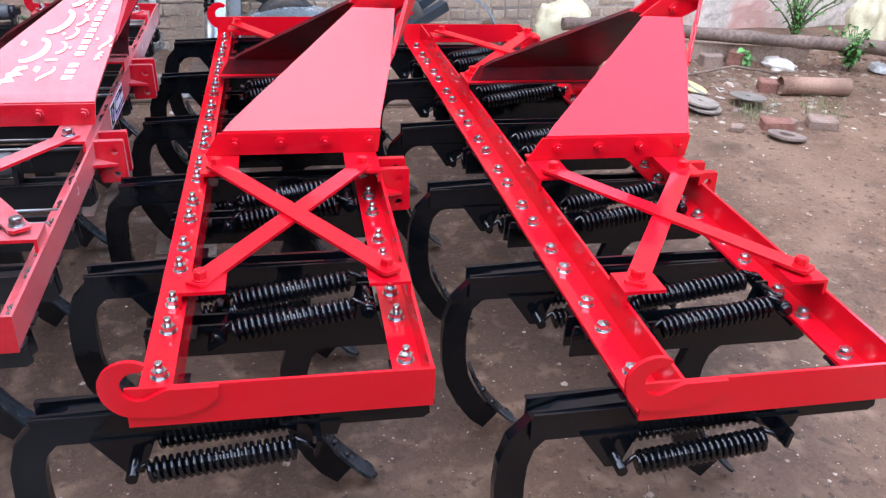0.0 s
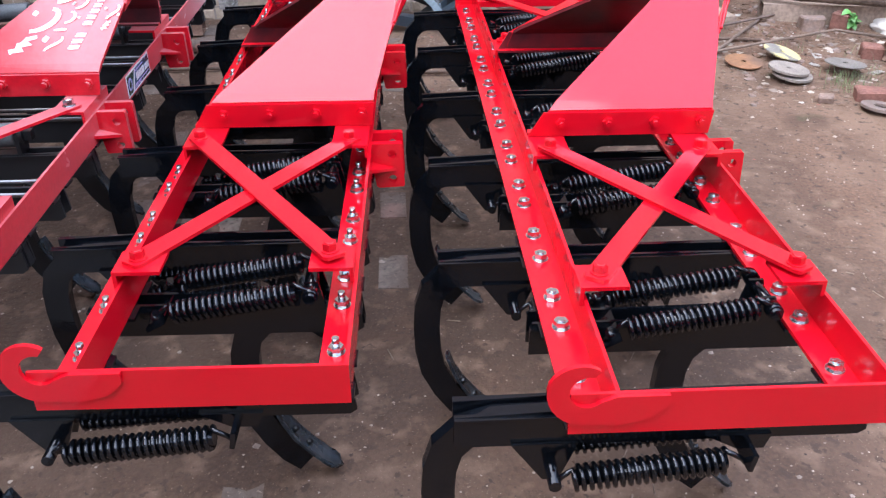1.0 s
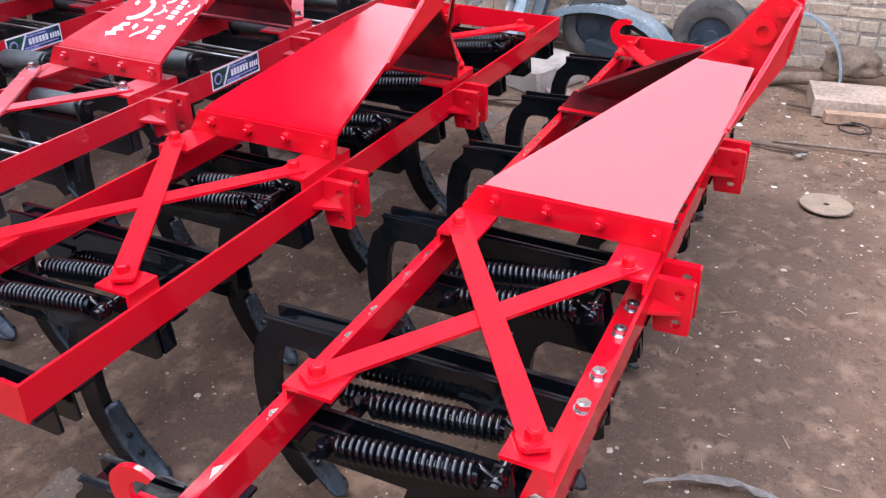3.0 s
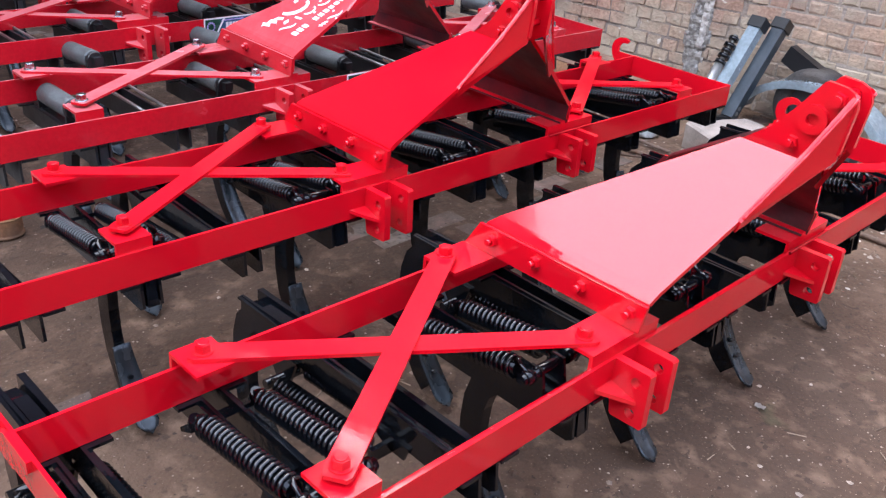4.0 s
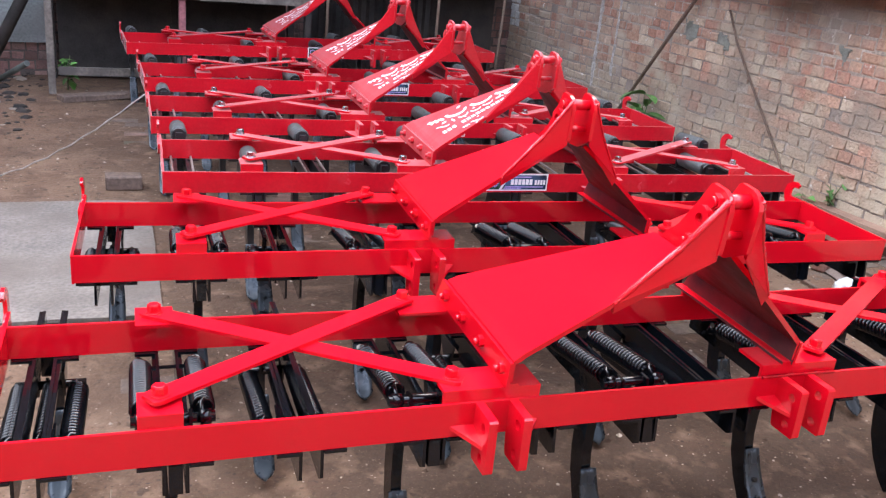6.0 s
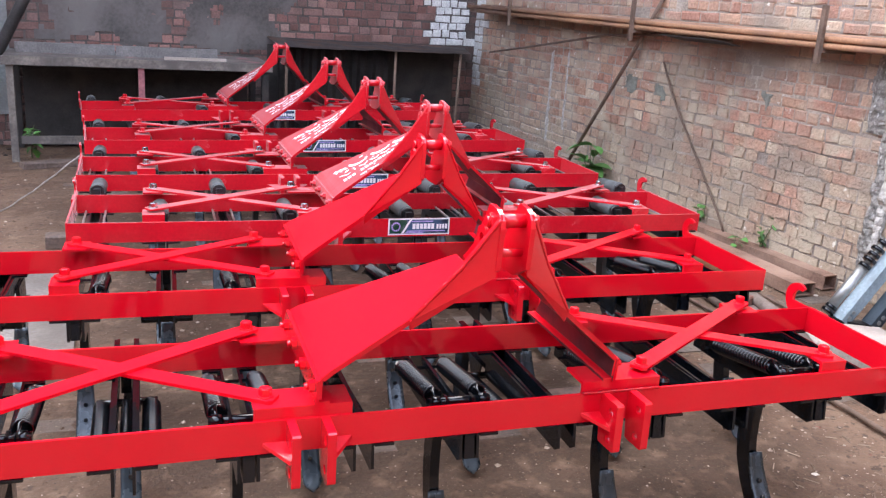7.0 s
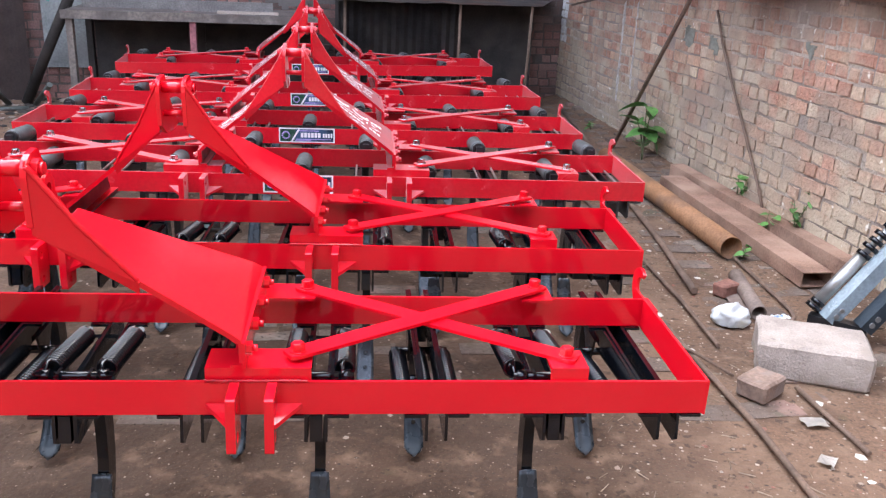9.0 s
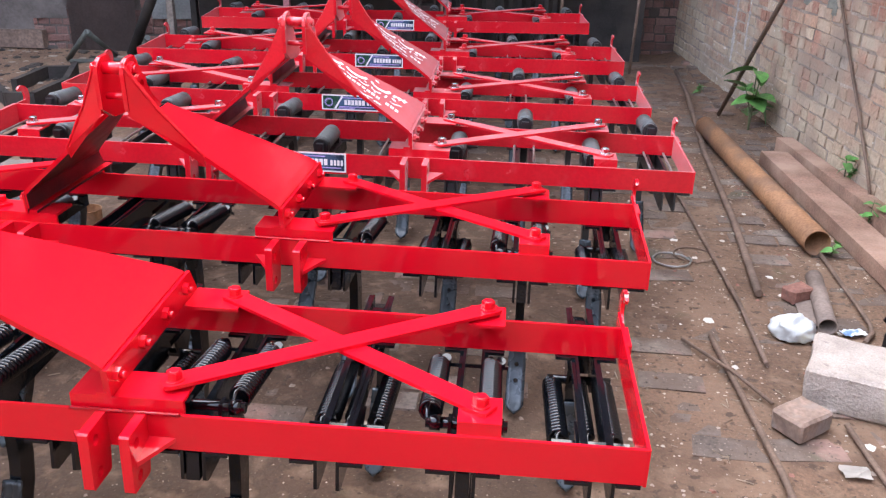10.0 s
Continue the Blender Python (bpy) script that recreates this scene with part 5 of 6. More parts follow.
thing("cloth_strip", bm, GREY_CLOTH, "twisted strip of muddy cloth on the earth", "cloth")


def scatter(name, count, area, size, mat, label, seed, flat=0.5, density=None):
    """Loose bits on the ground, joined into one."""
    rng = random.Random(seed)
    verts, faces = [], []
    x0, x1, y0, y1 = area
    for _ in range(count):
        x, y = rng.uniform(x0, x1), rng.uniform(y0, y1)
        if density and rng.random() > density(x, y):
            continue
        r = size * (0.35 + rng.random() ** 3 * 1.6)
        k = len(verts)
        base = relief(x, y)
        turn = rng.uniform(0, 6.28)
        rings = ((1.0, -0.1), (0.86, 0.62)) if size >= 0.012 else ((1.0, 0.0),)
        for wide, up in rings:
            for dx, dy in ((1, 0), (0.2, 1), (-0.9, 0.5), (-0.6, -0.9), (0.6, -0.8)):
                sx, sy = dx * r * wide * rng.uniform(0.7, 1.2), dy * r * wide * rng.uniform(0.7, 1.2)
                verts.append((x + sx * math.cos(turn) - sy * math.sin(turn), y + sx * math.sin(turn) + sy * math.cos(turn), base - 0.002 + up * r * flat * rng.uniform(0.7, 1.3)))
        verts.append((x + r * rng.uniform(-0.3, 0.3), y + r * rng.uniform(-0.3, 0.3), base - 0.002 + r * flat * rng.uniform(0.75, 1.3)))
        tip = len(verts) - 1
        for n in range(5):
            m = (n + 1) % 5
            if len(rings) == 2:
                faces.append((k + n, k + m, k + 5 + m, k + 5 + n))
            faces.append((tip - 5 + n, tip - 5 + m, tip))
    me = bpy.data.meshes.new(name)
    me.from_pydata(verts, [], faces)
    return thing(name, me, mat, label, name.replace("_", " "), kind="stuff")


def straw(count, area, seed):
    """Dry stalks and slivers lying about, joined into one."""
    rng = random.Random(seed)
    verts, faces = [], []
    for _ in range(count):
        x, y = rng.uniform(area[0], area[1]), rng.uniform(area[2], area[3])
        if rng.random() > 0.3 + 0.7 * noise.noise(Vector((x * 1.5, y * 1.5, 6))) * 2:
            continue
        a, n = rng.uniform(0, 6.28), rng.uniform(0.006, 0.028)
        d, s = Vector((math.cos(a), math.sin(a), 0)) * n, Vector((-math.sin(a), math.cos(a), 0)) * rng.uniform(0.0008, 0.0025)
        c = Vector((x, y, relief(x, y) + rng.uniform(0.001, 0.005)))
        lift = Vector((0, 0, 0.003))
        k = len(verts)
        verts += [tuple(c - d - s), tuple(c + d - s * 0.5), tuple(c + d + s * 0.5), tuple(c - d + s), tuple(c + lift - d * 0.9), tuple(c + lift + d * 0.9)]
        faces += [(k, k + 1, k + 5, k + 4), (k + 2, k + 3, k + 4, k + 5), (k + 1, k + 2, k + 5), (k + 3, k, k + 4)]
    me = bpy.data.meshes.new("straw")
    me.from_pydata(verts, [], faces)
    return thing("straw", me, STRAW, "dry stalks and slivers strewn on the earth", "straw", kind="stuff")


TUFTS = ((1.62, -1.50), (1.70, -1.62), (1.62, -1.95), (1.75, -2.05), (2.55, -1.05))


def grass(count, area, seed, tufts):
    """Thin green blades in tufts, joined into one."""
    rng = random.Random(seed)
    verts, faces = [], []
    spots = [(rng.uniform(area[0], area[1]), rng.uniform(area[2], area[3])) for _ in range(count)] + list(tufts)
    for cx, cy in spots:
        thick = (cx, cy) in tufts
        for _ in range(90 if thick else rng.randint(4, 10)):
            x, y = cx + rng.gauss(0, 0.07 if thick else 0.03), cy + rng.gauss(0, 0.07 if thick else 0.03)
            a, h = rng.uniform(0, 6.28), rng.uniform(0.03, 0.09)
            lean = Vector((math.cos(a), math.sin(a), 0)) * h * rng.uniform(0.2, 0.8)
            s = Vector((-math.sin(a), math.cos(a), 0)) * 0.0012
            c = Vector((x, y, relief(x, y) - 0.004))
            k = len(verts)
            verts += [tuple(c - s), tuple(c + s), tuple(c + lean * 0.4 + s * 0.8 + Vector((0, 0, h * 0.6))), tuple(c + lean * 0.4 - s * 0.8 + Vector((0, 0, h * 0.6))), tuple(c + lean + Vector((0, 0, h * 0.9)))]
            faces += [(k, k + 1, k + 2, k + 3), (k + 3, k + 2, k + 4)]
    me = bpy.data.meshes.new("grass")
    me.from_pydata(verts, [], faces)
    return thing("grass", me, GRASS, "thin green grass tufts in the rubble", "grass", kind="stuff")


SCRAP = material("weathered_paper_scraps", (0.27, 0.215, 0.165), 0.85, vary=0.3, scale=9, each=0.4)
STRAW = material("dry_straw", (0.221, 0.163, 0.114), 0.8, vary=0.3, scale=9, each=0.4)
GRASS = material("dusty_green_grass", (0.135, 0.165, 0.070), 0.6, vary=0.4, scale=9, each=0.3)
grass(14, (1.55, 2.6, -2.6, -1.1), 43, TUFTS)
straw(1500, (1.3, 3.0, -2.6, 5.2), 41)
straw(350, (-2.0, 1.4, -1.6, 1.2), 42)
rubble = lambda x, y: max(0.08, min(1.0, (x - 1.2) / 1.0)) * (1.0 if y < -0.5 else 0.45)
scatter("pebbles", 2600, (-2.2, 3.1, -2.6, 6.0), 0.008, GRIT, "small pale pebbles strewn over the earth", 21, 0.6)
scatter("grit", 26000, (-2.0, 3.0, -1.6, 3.8), 0.0038, GRIT, "fine tan grit over the earth", 27, 0.6)
scatter("clods", 4200, (-2.2, 3.1, -2.8, 6.0), 0.010, EARTH, "small crumbs of brown earth", 22, 0.55)
scatter("brick_chips", 3000, (0.4, 3.1, -3.4, 5.5), 0.008, BRICK_RED, "red brick chips along the wall", 23, 0.6, rubble)
scatter("rubble", 3600, (1.3, 3.1, -3.6, -0.5), 0.017, EARTH, "lumps of earth and rubble by the wall", 24, 0.40, rubble)
scatter("wall_grit", 16000, (1.45, 3.05, -0.9, 4.8), 0.0062, GRIT, "pale crumbs and straw bits along the wall", 28, 0.4, lambda x, y: 0.25 + 0.75 * max(0.0, noise.noise(Vector((x * 1.7, y * 1.7, 2))) * 1.6 + 0.3))
scatter("stones", 1500, (1.3, 3.1, -3.6, -0.5), 0.013, BRICK_MUD, "muddy stones and broken brick in the rubble", 29, 0.7, rubble)
scatter("scraps", 260, (1.55, 2.5, -2.5, -1.0), 0.018, SCRAP, "torn tan and pale scraps among the rubble", 31, 0.22)
scatter("litter", 800, (1.3, 3.1, -3.4, 3.0), 0.013, PAPER, "tiny scraps of pale litter", 25, 0.25, rubble)

for i, (x, y, sx, sy, sz, turn) in enumerate(((1.420, -1.548, 0.17, 0.10, 0.06, 75), (1.418, -1.312, 0.075, 0.06, 0.045, 60), (2.535, -1.713, 0.14, 0.10, 0.09, 80), (2.535, -1.897, 0.11, 0.10, 0.11, 40),
                                              (1.425, -1.820, 0.15, 0.11, 0.06, 70), (1.500, -1.690, 0.06, 0.05, 0.035, 15), (2.045, -1.845, 0.11, 0.09, 0.08, 75), (1.760, -2.650, 0.16, 0.11, 0.06, 5))):
    thing("brick", rough_block(sx, sy, sz, i + 11, 2, 0.009), BRICK_RED if i % 3 == 0 else BRICK_MUD, "broken muddy brick among the rubble", "brick", pose(x, y, relief(x, y) - 0.008, 0, 0, turn), "broken bricks")

loose_rod([(1.768, -0.700, 0.015), (2.230, -1.090, 0.04), (2.696, -1.475, 0.06)], 0.009, STICK, "thin weathered stick across the rubble", "stick", "stick")
bm = bmesh.new()
box(bm, -0.155, 0.155, -0.52, 0.50, 0, 0.088)
soften_edges(bm, 0.006)
thing("timber_beam", bm, PALE_TIMBER, "pale weathered timber beam on the ground by the wall", "beam", pose(2.690, -0.745, 0.0, 0, 0, 9))
bm = bmesh.new()
box(bm, -0.030, 0.030, -0.46, 0.42, 0, 0.050)
thing("plank", bm, PLANK_TAN, "tan sawn plank beside the timber beam", "plank", pose(2.500, -0.745, 0.0, 0, 0, 13))
bm = bmesh.new()
sweep(bm, [(2.84 + 0.05 * math.sin(i * 1.3), 0.35 - 0.07 * i, 0.06 + 0.03 * math.sin(i * 0.9)) for i in range(10)], 0.035, 10)
thing("rope_coil", bm, CLOTH, "tangled muddy rope at the wall", "rope")


# ---- implement leaning on the wall ----
def leaning_implement():
    top = holder("front_loader_arm", "grey and black hydraulic loader arm leaning on the wall", "loader arm", pose(0, 0, 0))

    def bar(p, q, w, h, name, mat, label="", bev=0.004):
        bm = bmesh.new()
        L = (Vector(q) - Vector(p)).length
        box(bm, -w / 2, w / 2, 0, L, -h / 2, h / 2)
        soften_edges(bm, bev)
        return part(name, bm, mat, top, label, along(p, q))

    foot, head = Vector((2.560, 1.395, 0.075)), Vector((2.880, 1.372, 0.530))
    axis = (head - foot).normalized()
    for dx, dy, dz, mat in ((0.0, 0.0, 0.0, GREY_PAINT), (0.105, -0.085, 0.0, GREY_DARK)):
        shift = Vector((dx, dy, dz))
        a = bar(foot + shift, head + shift, 0.070, 0.058, "arm", mat, "pale blue-grey steel arm" if not dx else "dark blue-grey steel arm")
        bar(head + shift - axis * 0.01, head + shift + axis * 0.050, 0.088, 0.078, "pad", BLACK_OLD, "black rubber end pad")
        for k in (0.06, 0.12):
            bm = bmesh.new()
            rod(bm, (-0.038, 0.55 * k, 0.0), (0.038, 0.55 * k, 0.0), 0.012, 12)
            part("pivot_pin", bm, GALV, a)
    side = Vector((-0.052, 0.060, 0.010))
    a, b = foot + side + axis * 0.02, head + side - axis * 0.07
    bm = bmesh.new()
    rod(bm, a, a.lerp(b, 0.66), 0.026, 18)
    rod(bm, a.lerp(b, 0.66), b, 0.013, 14)
    part("cylinder", bm, GALV, top, "bright steel hydraulic cylinder")
    for k, r in ((0.0, 0.034), (0.055, 0.030), (0.62, 0.031), (0.70, 0.034), (0.77, 0.030), (0.84, 0.034), (0.93, 0.028)):
        bm = bmesh.new()
        rod(bm, a.lerp(b, k), a.lerp(b, k + 0.042), r, 16)
        part("seal_ring", bm, BLACK, top)
    bar(foot + Vector((-0.05, 0.05, -0.02)), foot + Vector((0.12, -0.10, -0.02)), 0.05, 0.06, "foot", BLACK_OLD)
    hub = Vector((2.90, 0.93, 0.02))
    bm = bmesh.new()
    rows = []
    for i in range(21):
        t = radians(8 + 158 * i / 20)
        d = Vector((0.10 * math.cos(t), 0.46 * math.cos(t), 0.30 * math.sin(t)))
        n = Vector((0, math.cos(t), math.sin(t)))
        rows.append([bm.verts.new(hub + d + Vector((dx, 0, 0)) + n * k) for dx, k in ((-0.085, -0.030), (-0.085, 0), (0.085, 0), (0.085, 0.012), (-0.097, 0.012), (-0.097, -0.030))])
    for p, q in zip(rows, rows[1:]):
        for k in range(6):
            f = bm.faces.new((p[k], p[(k + 1) % 6], q[(k + 1) % 6], q[k]))
    bm.faces.new(rows[0][::-1])
    bm.faces.new(rows[-1])
    part("curved_guard", bm, GREY_PAINT, top, "curved blue-grey steel mudguard")
    for dy, r in ((0.06, 0.20), (-0.60, 0.215)):
        bm = bmesh.new()
        n = 36
        prof = ((-0.07, 0.55), (-0.085, 0.80), (-0.075, 0.96), (-0.04, 1.0), (0.04, 1.0), (0.075, 0.96), (0.085, 0.80), (0.07, 0.55))
        c = Vector((2.96, 0.93 + dy, r - 0.01))
        ring = [[bm.verts.new(c + Vector((x, r * k * math.cos(2 * math.pi * i / n), r * k * math.sin(2 * math.pi * i / n)))) for x, k in prof] for i in range(n)]
        for i in range(n):
            for k in range(len(prof) - 1):
                f = bm.faces.new((ring[i][k], ring[i][k + 1], ring[(i + 1) % n][k + 1], ring[(i + 1) % n][k]))
                f.smooth = True
        w = part("wheel", bm, TYRE, top, "worn black tyre")
        bm = bmesh.new()
        rod(bm, c + Vector((-0.05, 0, 0)), c + Vector((0.05, 0, 0)), r * 0.56, 24)
        rod(bm, c + Vector((-0.075, 0, 0)), c + Vector((0.06, 0, 0)), r * 0.20, 16)
        part("rim", bm, GREY_DARK, w)
    bm = bmesh.new()
    rows = []
    for i in range(15):
        t = radians(-8 + 110 * i / 14)
        d = Vector((0, -0.27 * math.cos(t), 0.36 * math.sin(t)))
        n = Vector((0, -math.cos(t), math.sin(t)))
        rows.append([bm.verts.new(Vector((2.90, -0.10, 0.03)) + d + Vector((dx, 0, 0)) + n * k) for dx, k in ((-0.03, 0), (0.03, 0), (0.03, 0.014), (-0.03, 0.014))])
    for p, q in zip(rows, rows[1:]):
        for k in range(4):
            bm.faces.new((p[k], p[(k + 1) % 4], q[(k + 1) % 4], q[k]))
    bm.faces.new(rows[0][::-1])
    bm.faces.new(rows[-1])
    part("curved_guard", bm, GREY_PAINT, top, "curved blue-grey steel hoop")
    for p, q in (((2.74, 0.55, 0.05), (2.98, -0.02, 0.32)), ((2.86, 0.60, 0.05), (3.08, 0.05, 0.36)), ((2.72, 0.62, 0.06), (2.84, 1.0, 0.10))):
        bar(p, q, 0.07, 0.06, "lower_arm", GREY_DARK)
    bar((2.90, 0.30, 0.06), (2.97, 1.2, 0.42), 0.06, 0.10, "link", BLACK_OLD)
    return top


TYRE = material("worn_black_tyre", (0.0245, 0.0228, 0.0221), 0.75, vary=0.3, scale=9, grain=0.3, grain_scale=90, bump=0.6, bump_scale=55, stain=(0.0612, 0.0506, 0.0425), stain_scale=4, stain_at=0.55)
leaning_implement()


# ---- patches on the walls ----
def patch(name, label, mat, m, w, h, seed, thick=0.022, ragged=0.35, step=0.03):
    """A thin lumpy coat with a ragged outline on a wall's face; its run is x, its face looks to minus y."""
    bm = bmesh.new()
    nx, nz = max(4, int(w / step)), max(4, int(h / step))
    grid = {}
    for j in range(nz + 1):
        for i in range(nx + 1):
            u, v = i / nx * 2 - 1, j / nz * 2 - 1
            p = Vector((i * step * 5, j * step * 5, seed * 3.7))
            inside = 0.80 - max(abs(u), abs(v) ** 4) - ragged * noise.noise(p) - 0.5 * ragged * noise.noise(p * 2.7)
            if inside > 0:
                full = min(1.0, 0.15 + inside / 0.35)
                grid[i, j] = bm.verts.new((u * w / 2, -thick * full * (0.45 + 0.9 * abs(noise.noise(p * 3.3))), v * h / 2))
    for (i, j), a in grid.items():
        q = [grid.get(k) for k in ((i, j), (i + 1, j), (i + 1, j + 1), (i, j + 1))]
        if all(q):
            bm.faces.new(q)
    bmesh.ops.delete(bm, geom=[v for v in bm.verts if not v.link_faces], context="VERTS")
    bmesh.ops.solidify(bm, geom=bm.faces[:], thickness=-0.004)
    return thing(name, bm, mat, label, "wall patch", m, kind="structure")


def on_east(y, z):
    return pose(wall_x(y), y, z, 0, 0, -90 + math.degrees(math.atan(0.0879)))


def on_north(x, z):
    return pose(x, wall_y(x), z, 0, 0, NORTH_TURN)


patch("cement_patch", "rough grey cement splash down the brick wall", CEMENT, on_east(1.835, 0.72), 0.20, 1.45, 1, 0.034, 0.45, 0.016)
patch("cement_patch", "rough grey cement smear beside the splash", CEMENT, on_east(1.93, 1.22), 0.20, 0.60, 2, 0.030, 0.4, 0.016)
patch("trim", "pale plaster streak down the brick wall", STREAK, on_east(5.47, 0.66), 0.060, 0.95, 3, 0.009, 0.45, 0.010)
patch("trim", "faint plaster streak down the brick wall", STREAK, on_east(5.20, 0.78), 0.045, 0.7, 4, 0.009, 0.45, 0.009)
for i, (y, z, w, h) in enumerate(((4.26, 0.95, 0.14, 0.18), (3.88, 0.93, 0.14, 0.13), (2.79, 0.985, 0.10, 0.15))):
    patch("cement_patch", "small grey cement dab on the bricks", DAB, on_east(y, z), w * 1.2, h, 10 + i, 0.009, 1.0, 0.010)
patch("cement_patch", "pale lime streak on the cement splash", STREAK, on_east(1.80, 0.80), 0.085, 1.30, 6, 0.046, 0.5, 0.012)
LIMED = material("worn_cream_limewash", (0.60, 0.53, 0.45), 0.92, vary=0.2, scale=5, grain=0.25, grain_scale=50, bump=0.5, bump_scale=40, stain=(0.50, 0.30, 0.25), stain_scale=2.0, stain_at=0.56, stain_width=0.12,
                 more=(((0.30, 0.24, 0.20), 7, 0.66, 0.08),))
patch("limewash_patch", "worn cream and pink limewash on the brick wall", LIMED, on_east(-2.75, 0.85), 3.3, 2.1, 44, 0.014, 0.35, 0.05)


# ---- left back of the yard ----
BROWN_DOOR = material("dull_brown_painted_iron", (0.062, 0.042, 0.037), 0.7, vary=0.25, scale=4, grain=0.25, grain_scale=60, bump=0.15, stain=(0.0571, 0.0408, 0.0367), stain_scale=2.5)
bm = bmesh.new()
corrugated(bm, -2.86, -2.24, 6.26, 0.02, 2.2, 0.16, 0.006)
thing("iron_sheet", bm, BROWN_DOOR, "rusty brown sheet iron door standing shut", "door sheet")
BOARD_PAINT = material("dull_pale_paint", (0.205, 0.220, 0.208), 0.8, vary=0.3, scale=4, grain=0.3, grain_scale=50, bump=0.2, stain=(0.16, 0.15, 0.145), stain_scale=2.2, stain_at=0.56, stain_width=0.2)
# a flat board stands in for the whitewashed brick pier
board = holder("lettered_pier", "whitewashed pier with green letters, built as a flat board", "board", on_north(-1.985, 0) @ pose(0, -0.035, 0))
bm = bmesh.new()
box(bm, -0.16, 0.20, 0, 0.02, 0.30, 2.1)
soften_edges(bm, 0.003)
part("panel", bm, BOARD_PAINT, board, "chalky pale panel")
bm = bmesh.new()
for p, q in (((-0.10, 0.87), (-0.01, 1.07)), ((0.085, 0.87), (-0.01, 1.07)), ((-0.065, 0.945), (0.05, 0.945)), ((0.02, 0.80), (0.06, 0.66)), ((0.02, 0.80), (0.14, 0.76))):
    d = (Vector((q[0], 0, q[1])) - Vector((p[0], 0, p[1]))).normalized()
    s = Vector((-d.z, 0, d.x)) * 0.012
    a, b = Vector((p[0], -0.003, p[1])), Vector((q[0], -0.003, q[1]))
    slab(bm, [a - s, b - s, b + s, a + s], (0, 0.004, 0))
part("letter", bm, GREEN_PAINT, board, "green painted letter A and part of another")
SLAB = material("damp_worn_concrete", (0.192, 0.167, 0.146), 0.75, vary=0.3, scale=3, grain=0.35, grain_scale=60, bump=0.4, bump_scale=60, stain=(0.114, 0.0938, 0.0775), stain_scale=2.4, stain_at=0.56, stain_width=0.2)
CHANNEL_GREY = material("dusty_grey_steel", (0.163, 0.151, 0.143), 0.7, metal=0.2, vary=0.25, scale=8, grain=0.3, grain_scale=70, bump=0.2)
loose_rod([(-2.245, 6.10, 0.03), (-1.960, 6.04, 0.58), (-1.655, 5.98, 1.16), (-1.49, 5.95, 1.48)], 0.045, DARK_IRON, "dark pole leaning beside the bench", "pole", "pole")


def channel_frame(path, label, mat=DARK_IRON):
    bm = bmesh.new()
    for p, q in zip(path, path[1:]):
        p, q = Vector((*p, 0)), Vector((*q, 0))
        d = (q - p).normalized()
        s = Vector((-d.y, d.x, 0)) * 0.022
        slab(bm, [p - s - d * 0.02, q - s + d * 0.02, q + s + d * 0.02, p + s - d * 0.02], (0, 0, 0.115))
    soften_edges(bm, 0.004)
    return thing("channel_iron", bm, mat, label, "channel")


channel_frame([(-2.505, 4.425), (-2.319, 4.209), (-2.147, 4.229), (-2.149, 4.710), (-2.339, 5.242)], "dusty dark steel frame lying on the ground")
channel_frame([(-2.482, 4.613), (-2.493, 5.081), (-2.322, 5.130)], "dusty inner bar of a dark steel frame")
OLIVE_IRON = material("dull_olive_painted_iron", (0.070, 0.078, 0.068), 0.6, vary=0.3, scale=6, grain=0.3, grain_scale=60, bump=0.15)
for p, q in (((-2.668, 5.779, 0.03), (-2.381, 5.599, 0.30)), ((-2.360, 6.020, 0.03), (-2.381, 5.599, 0.30)), ((-2.603, 5.682, 0.03), (-2.133, 5.827, 0.03)), ((-2.150, 6.050, 0.03), (-1.850, 5.550, 0.28))):
    loose_rod([p, q], 0.022, OLIVE_IRON, "dull olive angle iron offcut propped on the ground", "angle_iron", "iron")
SOOT_PLASTER = material("soot_blackened_plaster", (0.092, 0.080, 0.073), 0.92, vary=0.35, scale=2.5, grain=0.3, grain_scale=40, bump=0.5, bump_scale=30, stain=(0.13, 0.115, 0.105), stain_scale=1.8, stain_at=0.58, stain_width=0.2)
patch("sooty_plaster", "soot smeared over the bricks above the bench", SOOT_PLASTER, on_north(-1.05, 1.45), 1.5, 1.1, 45, 0.010, 0.7, 0.04)
patch("sooty_plaster", "black soot above the end of the bench", SOOT_PLASTER, on_north(0.15, 1.22), 1.1, 0.75, 46, 0.012, 0.7, 0.03)
patch("sooty_plaster", "soot-blackened plaster on the back wall", SOOT_PLASTER, on_north(-4.05, 1.55), 2.7, 3.6, 41, 0.03, 0.25, 0.06)
scatter("scrap_metal", 420, (-3.7, -1.8, 4.3, 6.5), 0.030, DARK_IRON, "dark bits of scrap on the ground at the back", 51, 0.45)
scatter("pale_debris", 160, (-3.7, -1.9, 4.6, 6.5), 0.026, DISC, "pale bits of debris on the ground at the back", 52, 0.25)
bm = bmesh.new()
box(bm, -0.24, 0.24, -0.12, 0.12, 0, 0.16)
soften_edges(bm, 0.006)
thing("crate", bm, TIMBER, "dusty brown wooden crate at the back", "crate", pose(-3.33, 6.30, 0.033))
bm = bmesh.new()
sweep(bm, [(-2.30 + 1.24 * k / 20, 3.62 - 0.50 * k / 20, 0.020 + 0.555 * max(0.0, (k - 6) / 14) ** 1.45 + 0.004 * math.sin(3 * k)) for k in range(21)], 0.0042, 8)
thing("rope", bm, GREY_CLOTH, "pale twisted rope tied to a cultivator", "rope")
thing("concrete_slab", rough_block(1.30, 1.42, 0.030, 31, 6, 0.008, 0.006), SLAB, "worn damp concrete slab let into the earth", "slab", pose(-1.69, 2.370, -0.016, 0, 0, 1))
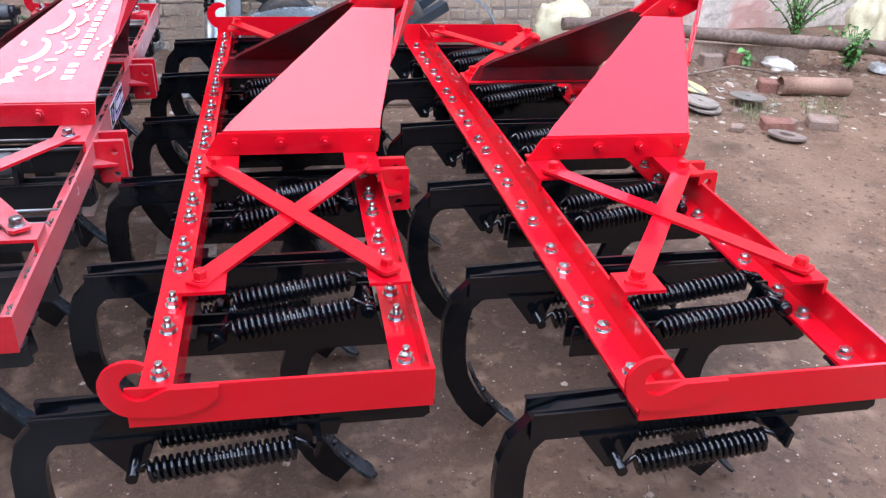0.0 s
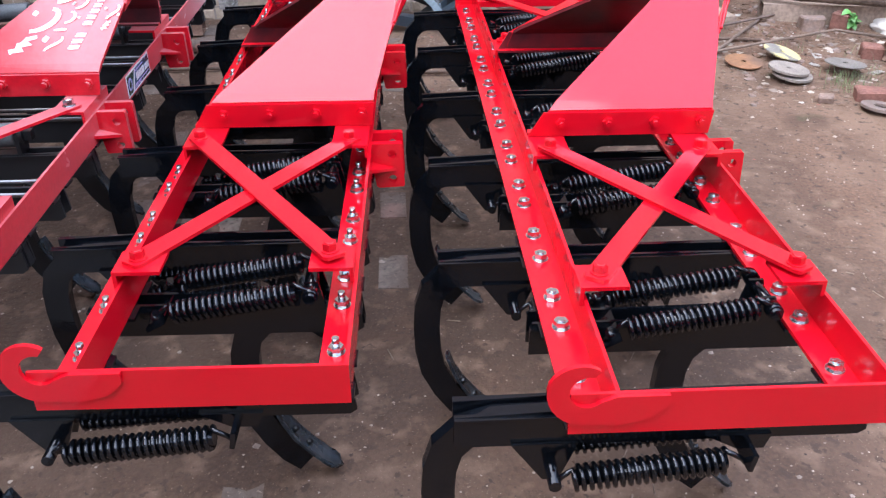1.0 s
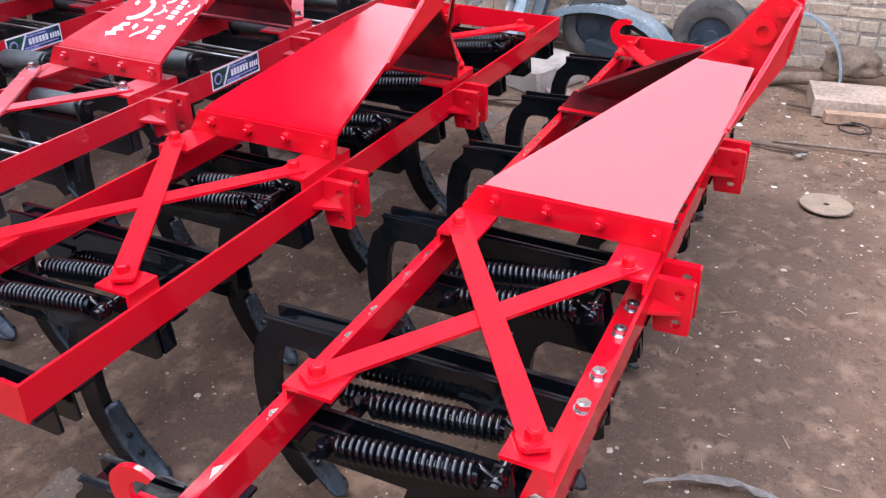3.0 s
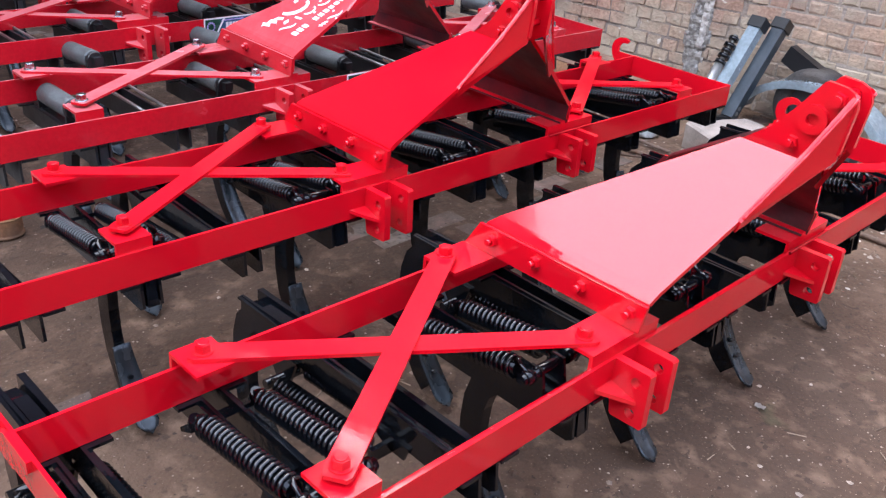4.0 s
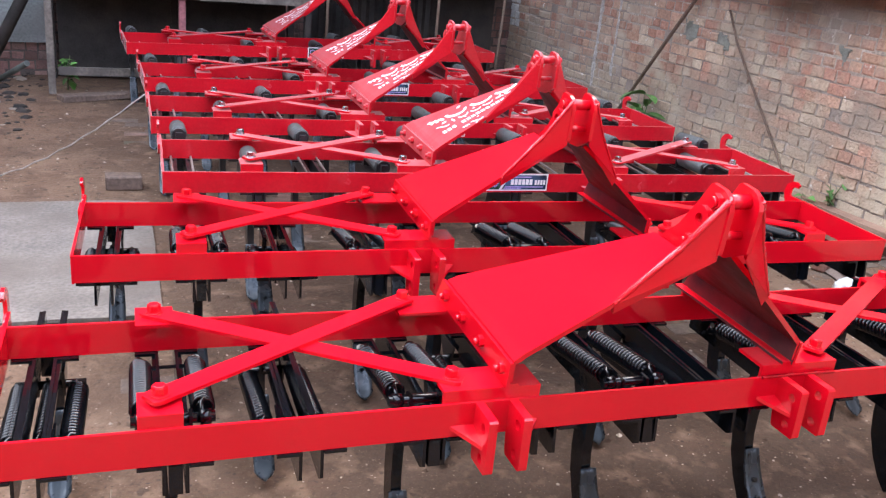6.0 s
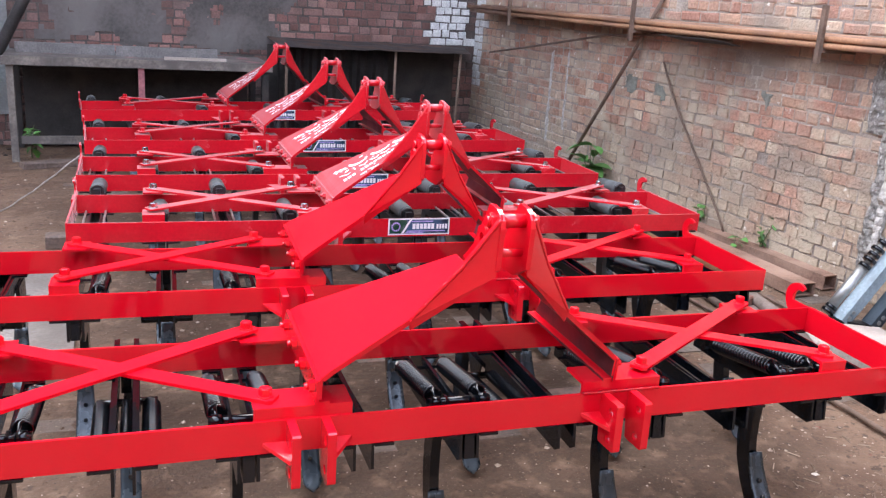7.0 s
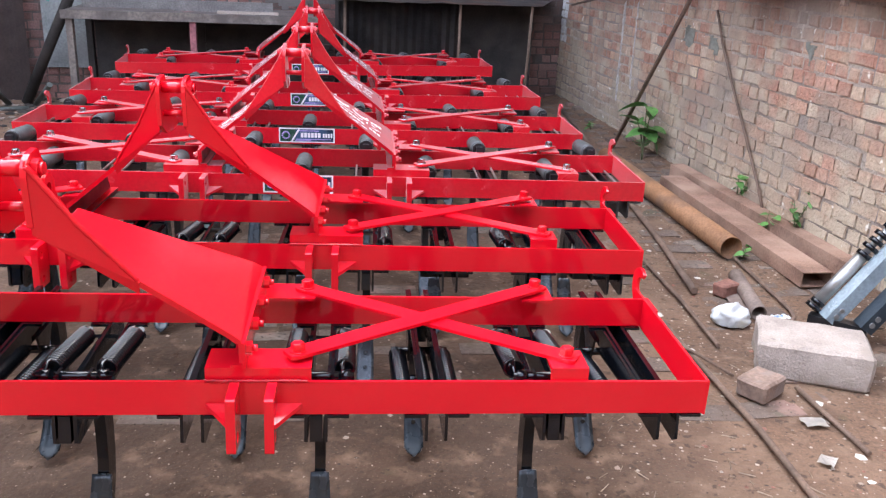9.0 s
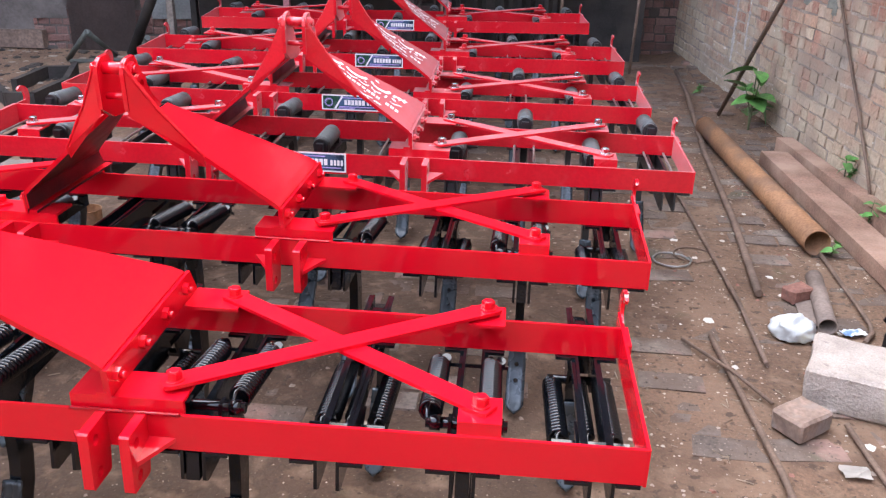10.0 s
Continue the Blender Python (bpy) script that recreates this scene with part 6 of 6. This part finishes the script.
thing("wood_block", rough_block(0.19, 0.10, 0.075, 32, 2, 0.004, 0.006), TIMBER, "short brown wooden block on the ground", "block", pose(-1.180, 3.330, 0.008, 0, 0, 3))
thing("plank", rough_block(0.62, 0.12, 0.045, 33, 4, 0.008, 0.006), TIMBER, "rough dark plank lying in front of the bench", "plank", pose(-1.350, 5.58, 0.022, 0, 0, 24))
for i, (x, y, w, h, mat) in enumerate(((-1.32, 6.10, 0.76, 0.080, CHANNEL_GREY), (-0.52, 6.02, 0.82, 0.085, CHANNEL_GREY), (-0.30, 5.86, 0.50, 0.022, CONCRETE))):
    bm = bmesh.new()
    t = 0.008
    for y0, y1, z0, z1 in ((0, t, 0, h), (t, 0.06, 0, t), (t, 0.06, h - t, h)):
        box(bm, -w / 2, w / 2, y0, y1, z0, z1)
    soften_edges(bm, 0.002)
    thing("steel_channel", bm, mat, "grey steel channel lying on the bench", "channel", pose(x, y, 0.8565, 0, 0, 3), "channels on the bench")
bm = bmesh.new()
slab(bm, [(0.0, 0, 0), (0.55, 0.02, 0), (0.55, 0.22, 0.03), (0.02, 0.2, 0.03)], (0, 0, 0.006))
thing("sheet_offcut", bm, DARK_IRON, "dark sheet offcut under the pipe rack", "sheet", pose(2.86, 2.92, 1.325, 0, 0, 95))


# ---- paving let into the earth ----
def paving():
    rng = random.Random(77)
    cells = []
    y = 0.75
    k = 0
    while y < 6.6:
        x = -1.3 + (0.115 if k % 2 else 0)
        while x < wall_x(y) - 0.05:
            keep = noise.noise(Vector((x * 0.8, y * 0.8, 4))) + (0.45 if x > 1.5 else 0.0) > 0.0
            if keep and rng.random() > (0.12 if x > 1.5 else 0.3):
                cells.append((x + rng.uniform(-0.006, 0.006), y + rng.uniform(-0.005, 0.005), relief(x + 0.1, y + 0.05) - 0.008 + rng.uniform(-0.004, 0.006), rng.uniform(-0.09, 0.09)))
            x += 0.232
        y += 0.120
        k += 1
    near = [c for c in cells if 1.55 < c[0] < 2.75 and c[1] < 4.6][:300]
    kinds = []
    for i in range(4):
        r2 = random.Random(i)
        bm = bmesh.new()
        v = box(bm, 0, 0.218, 0, 0.108, -0.03, 0.006)
        for q in v:
            q.co += Vector((r2.uniform(-0.006, 0.006), r2.uniform(-0.005, 0.005), r2.uniform(-0.002, 0.002)))
        soften_edges(bm, 0.006)
        kinds.append(mesh_of(bm, "paving_brick"))
    for i, (x, y, z, a) in enumerate(near):
        part("paving_brick", kinds[i % 4], PAVER, ground, "", Matrix.Translation((x, y, z)) @ Matrix.Rotation(a, 4, "Z"))
    verts, faces = [], []
    done = set(near)
    for c in cells:
        if c in done:
            continue
        x, y, z, a = c
        n = len(verts)
        verts += [(x, y, z - 0.02), (x + 0.218, y, z - 0.02), (x + 0.218, y + 0.108, z - 0.02), (x, y + 0.108, z - 0.02),
                  (x + 0.006, y + 0.006, z + 0.006), (x + 0.212, y + 0.006, z + 0.006), (x + 0.212, y + 0.102, z + 0.006), (x + 0.006, y + 0.102, z + 0.006)]
        faces += [(n + 4, n + 5, n + 6, n + 7), (n, n + 1, n + 5, n + 4), (n + 1, n + 2, n + 6, n + 5), (n + 2, n + 3, n + 7, n + 6), (n + 3, n, n + 4, n + 7)]
    me = bpy.data.meshes.new("paving")
    me.from_pydata(verts, [], faces)
    rest = part("paving", me, PAVER, ground)
    rest["kind"] = "stuff"


paving()
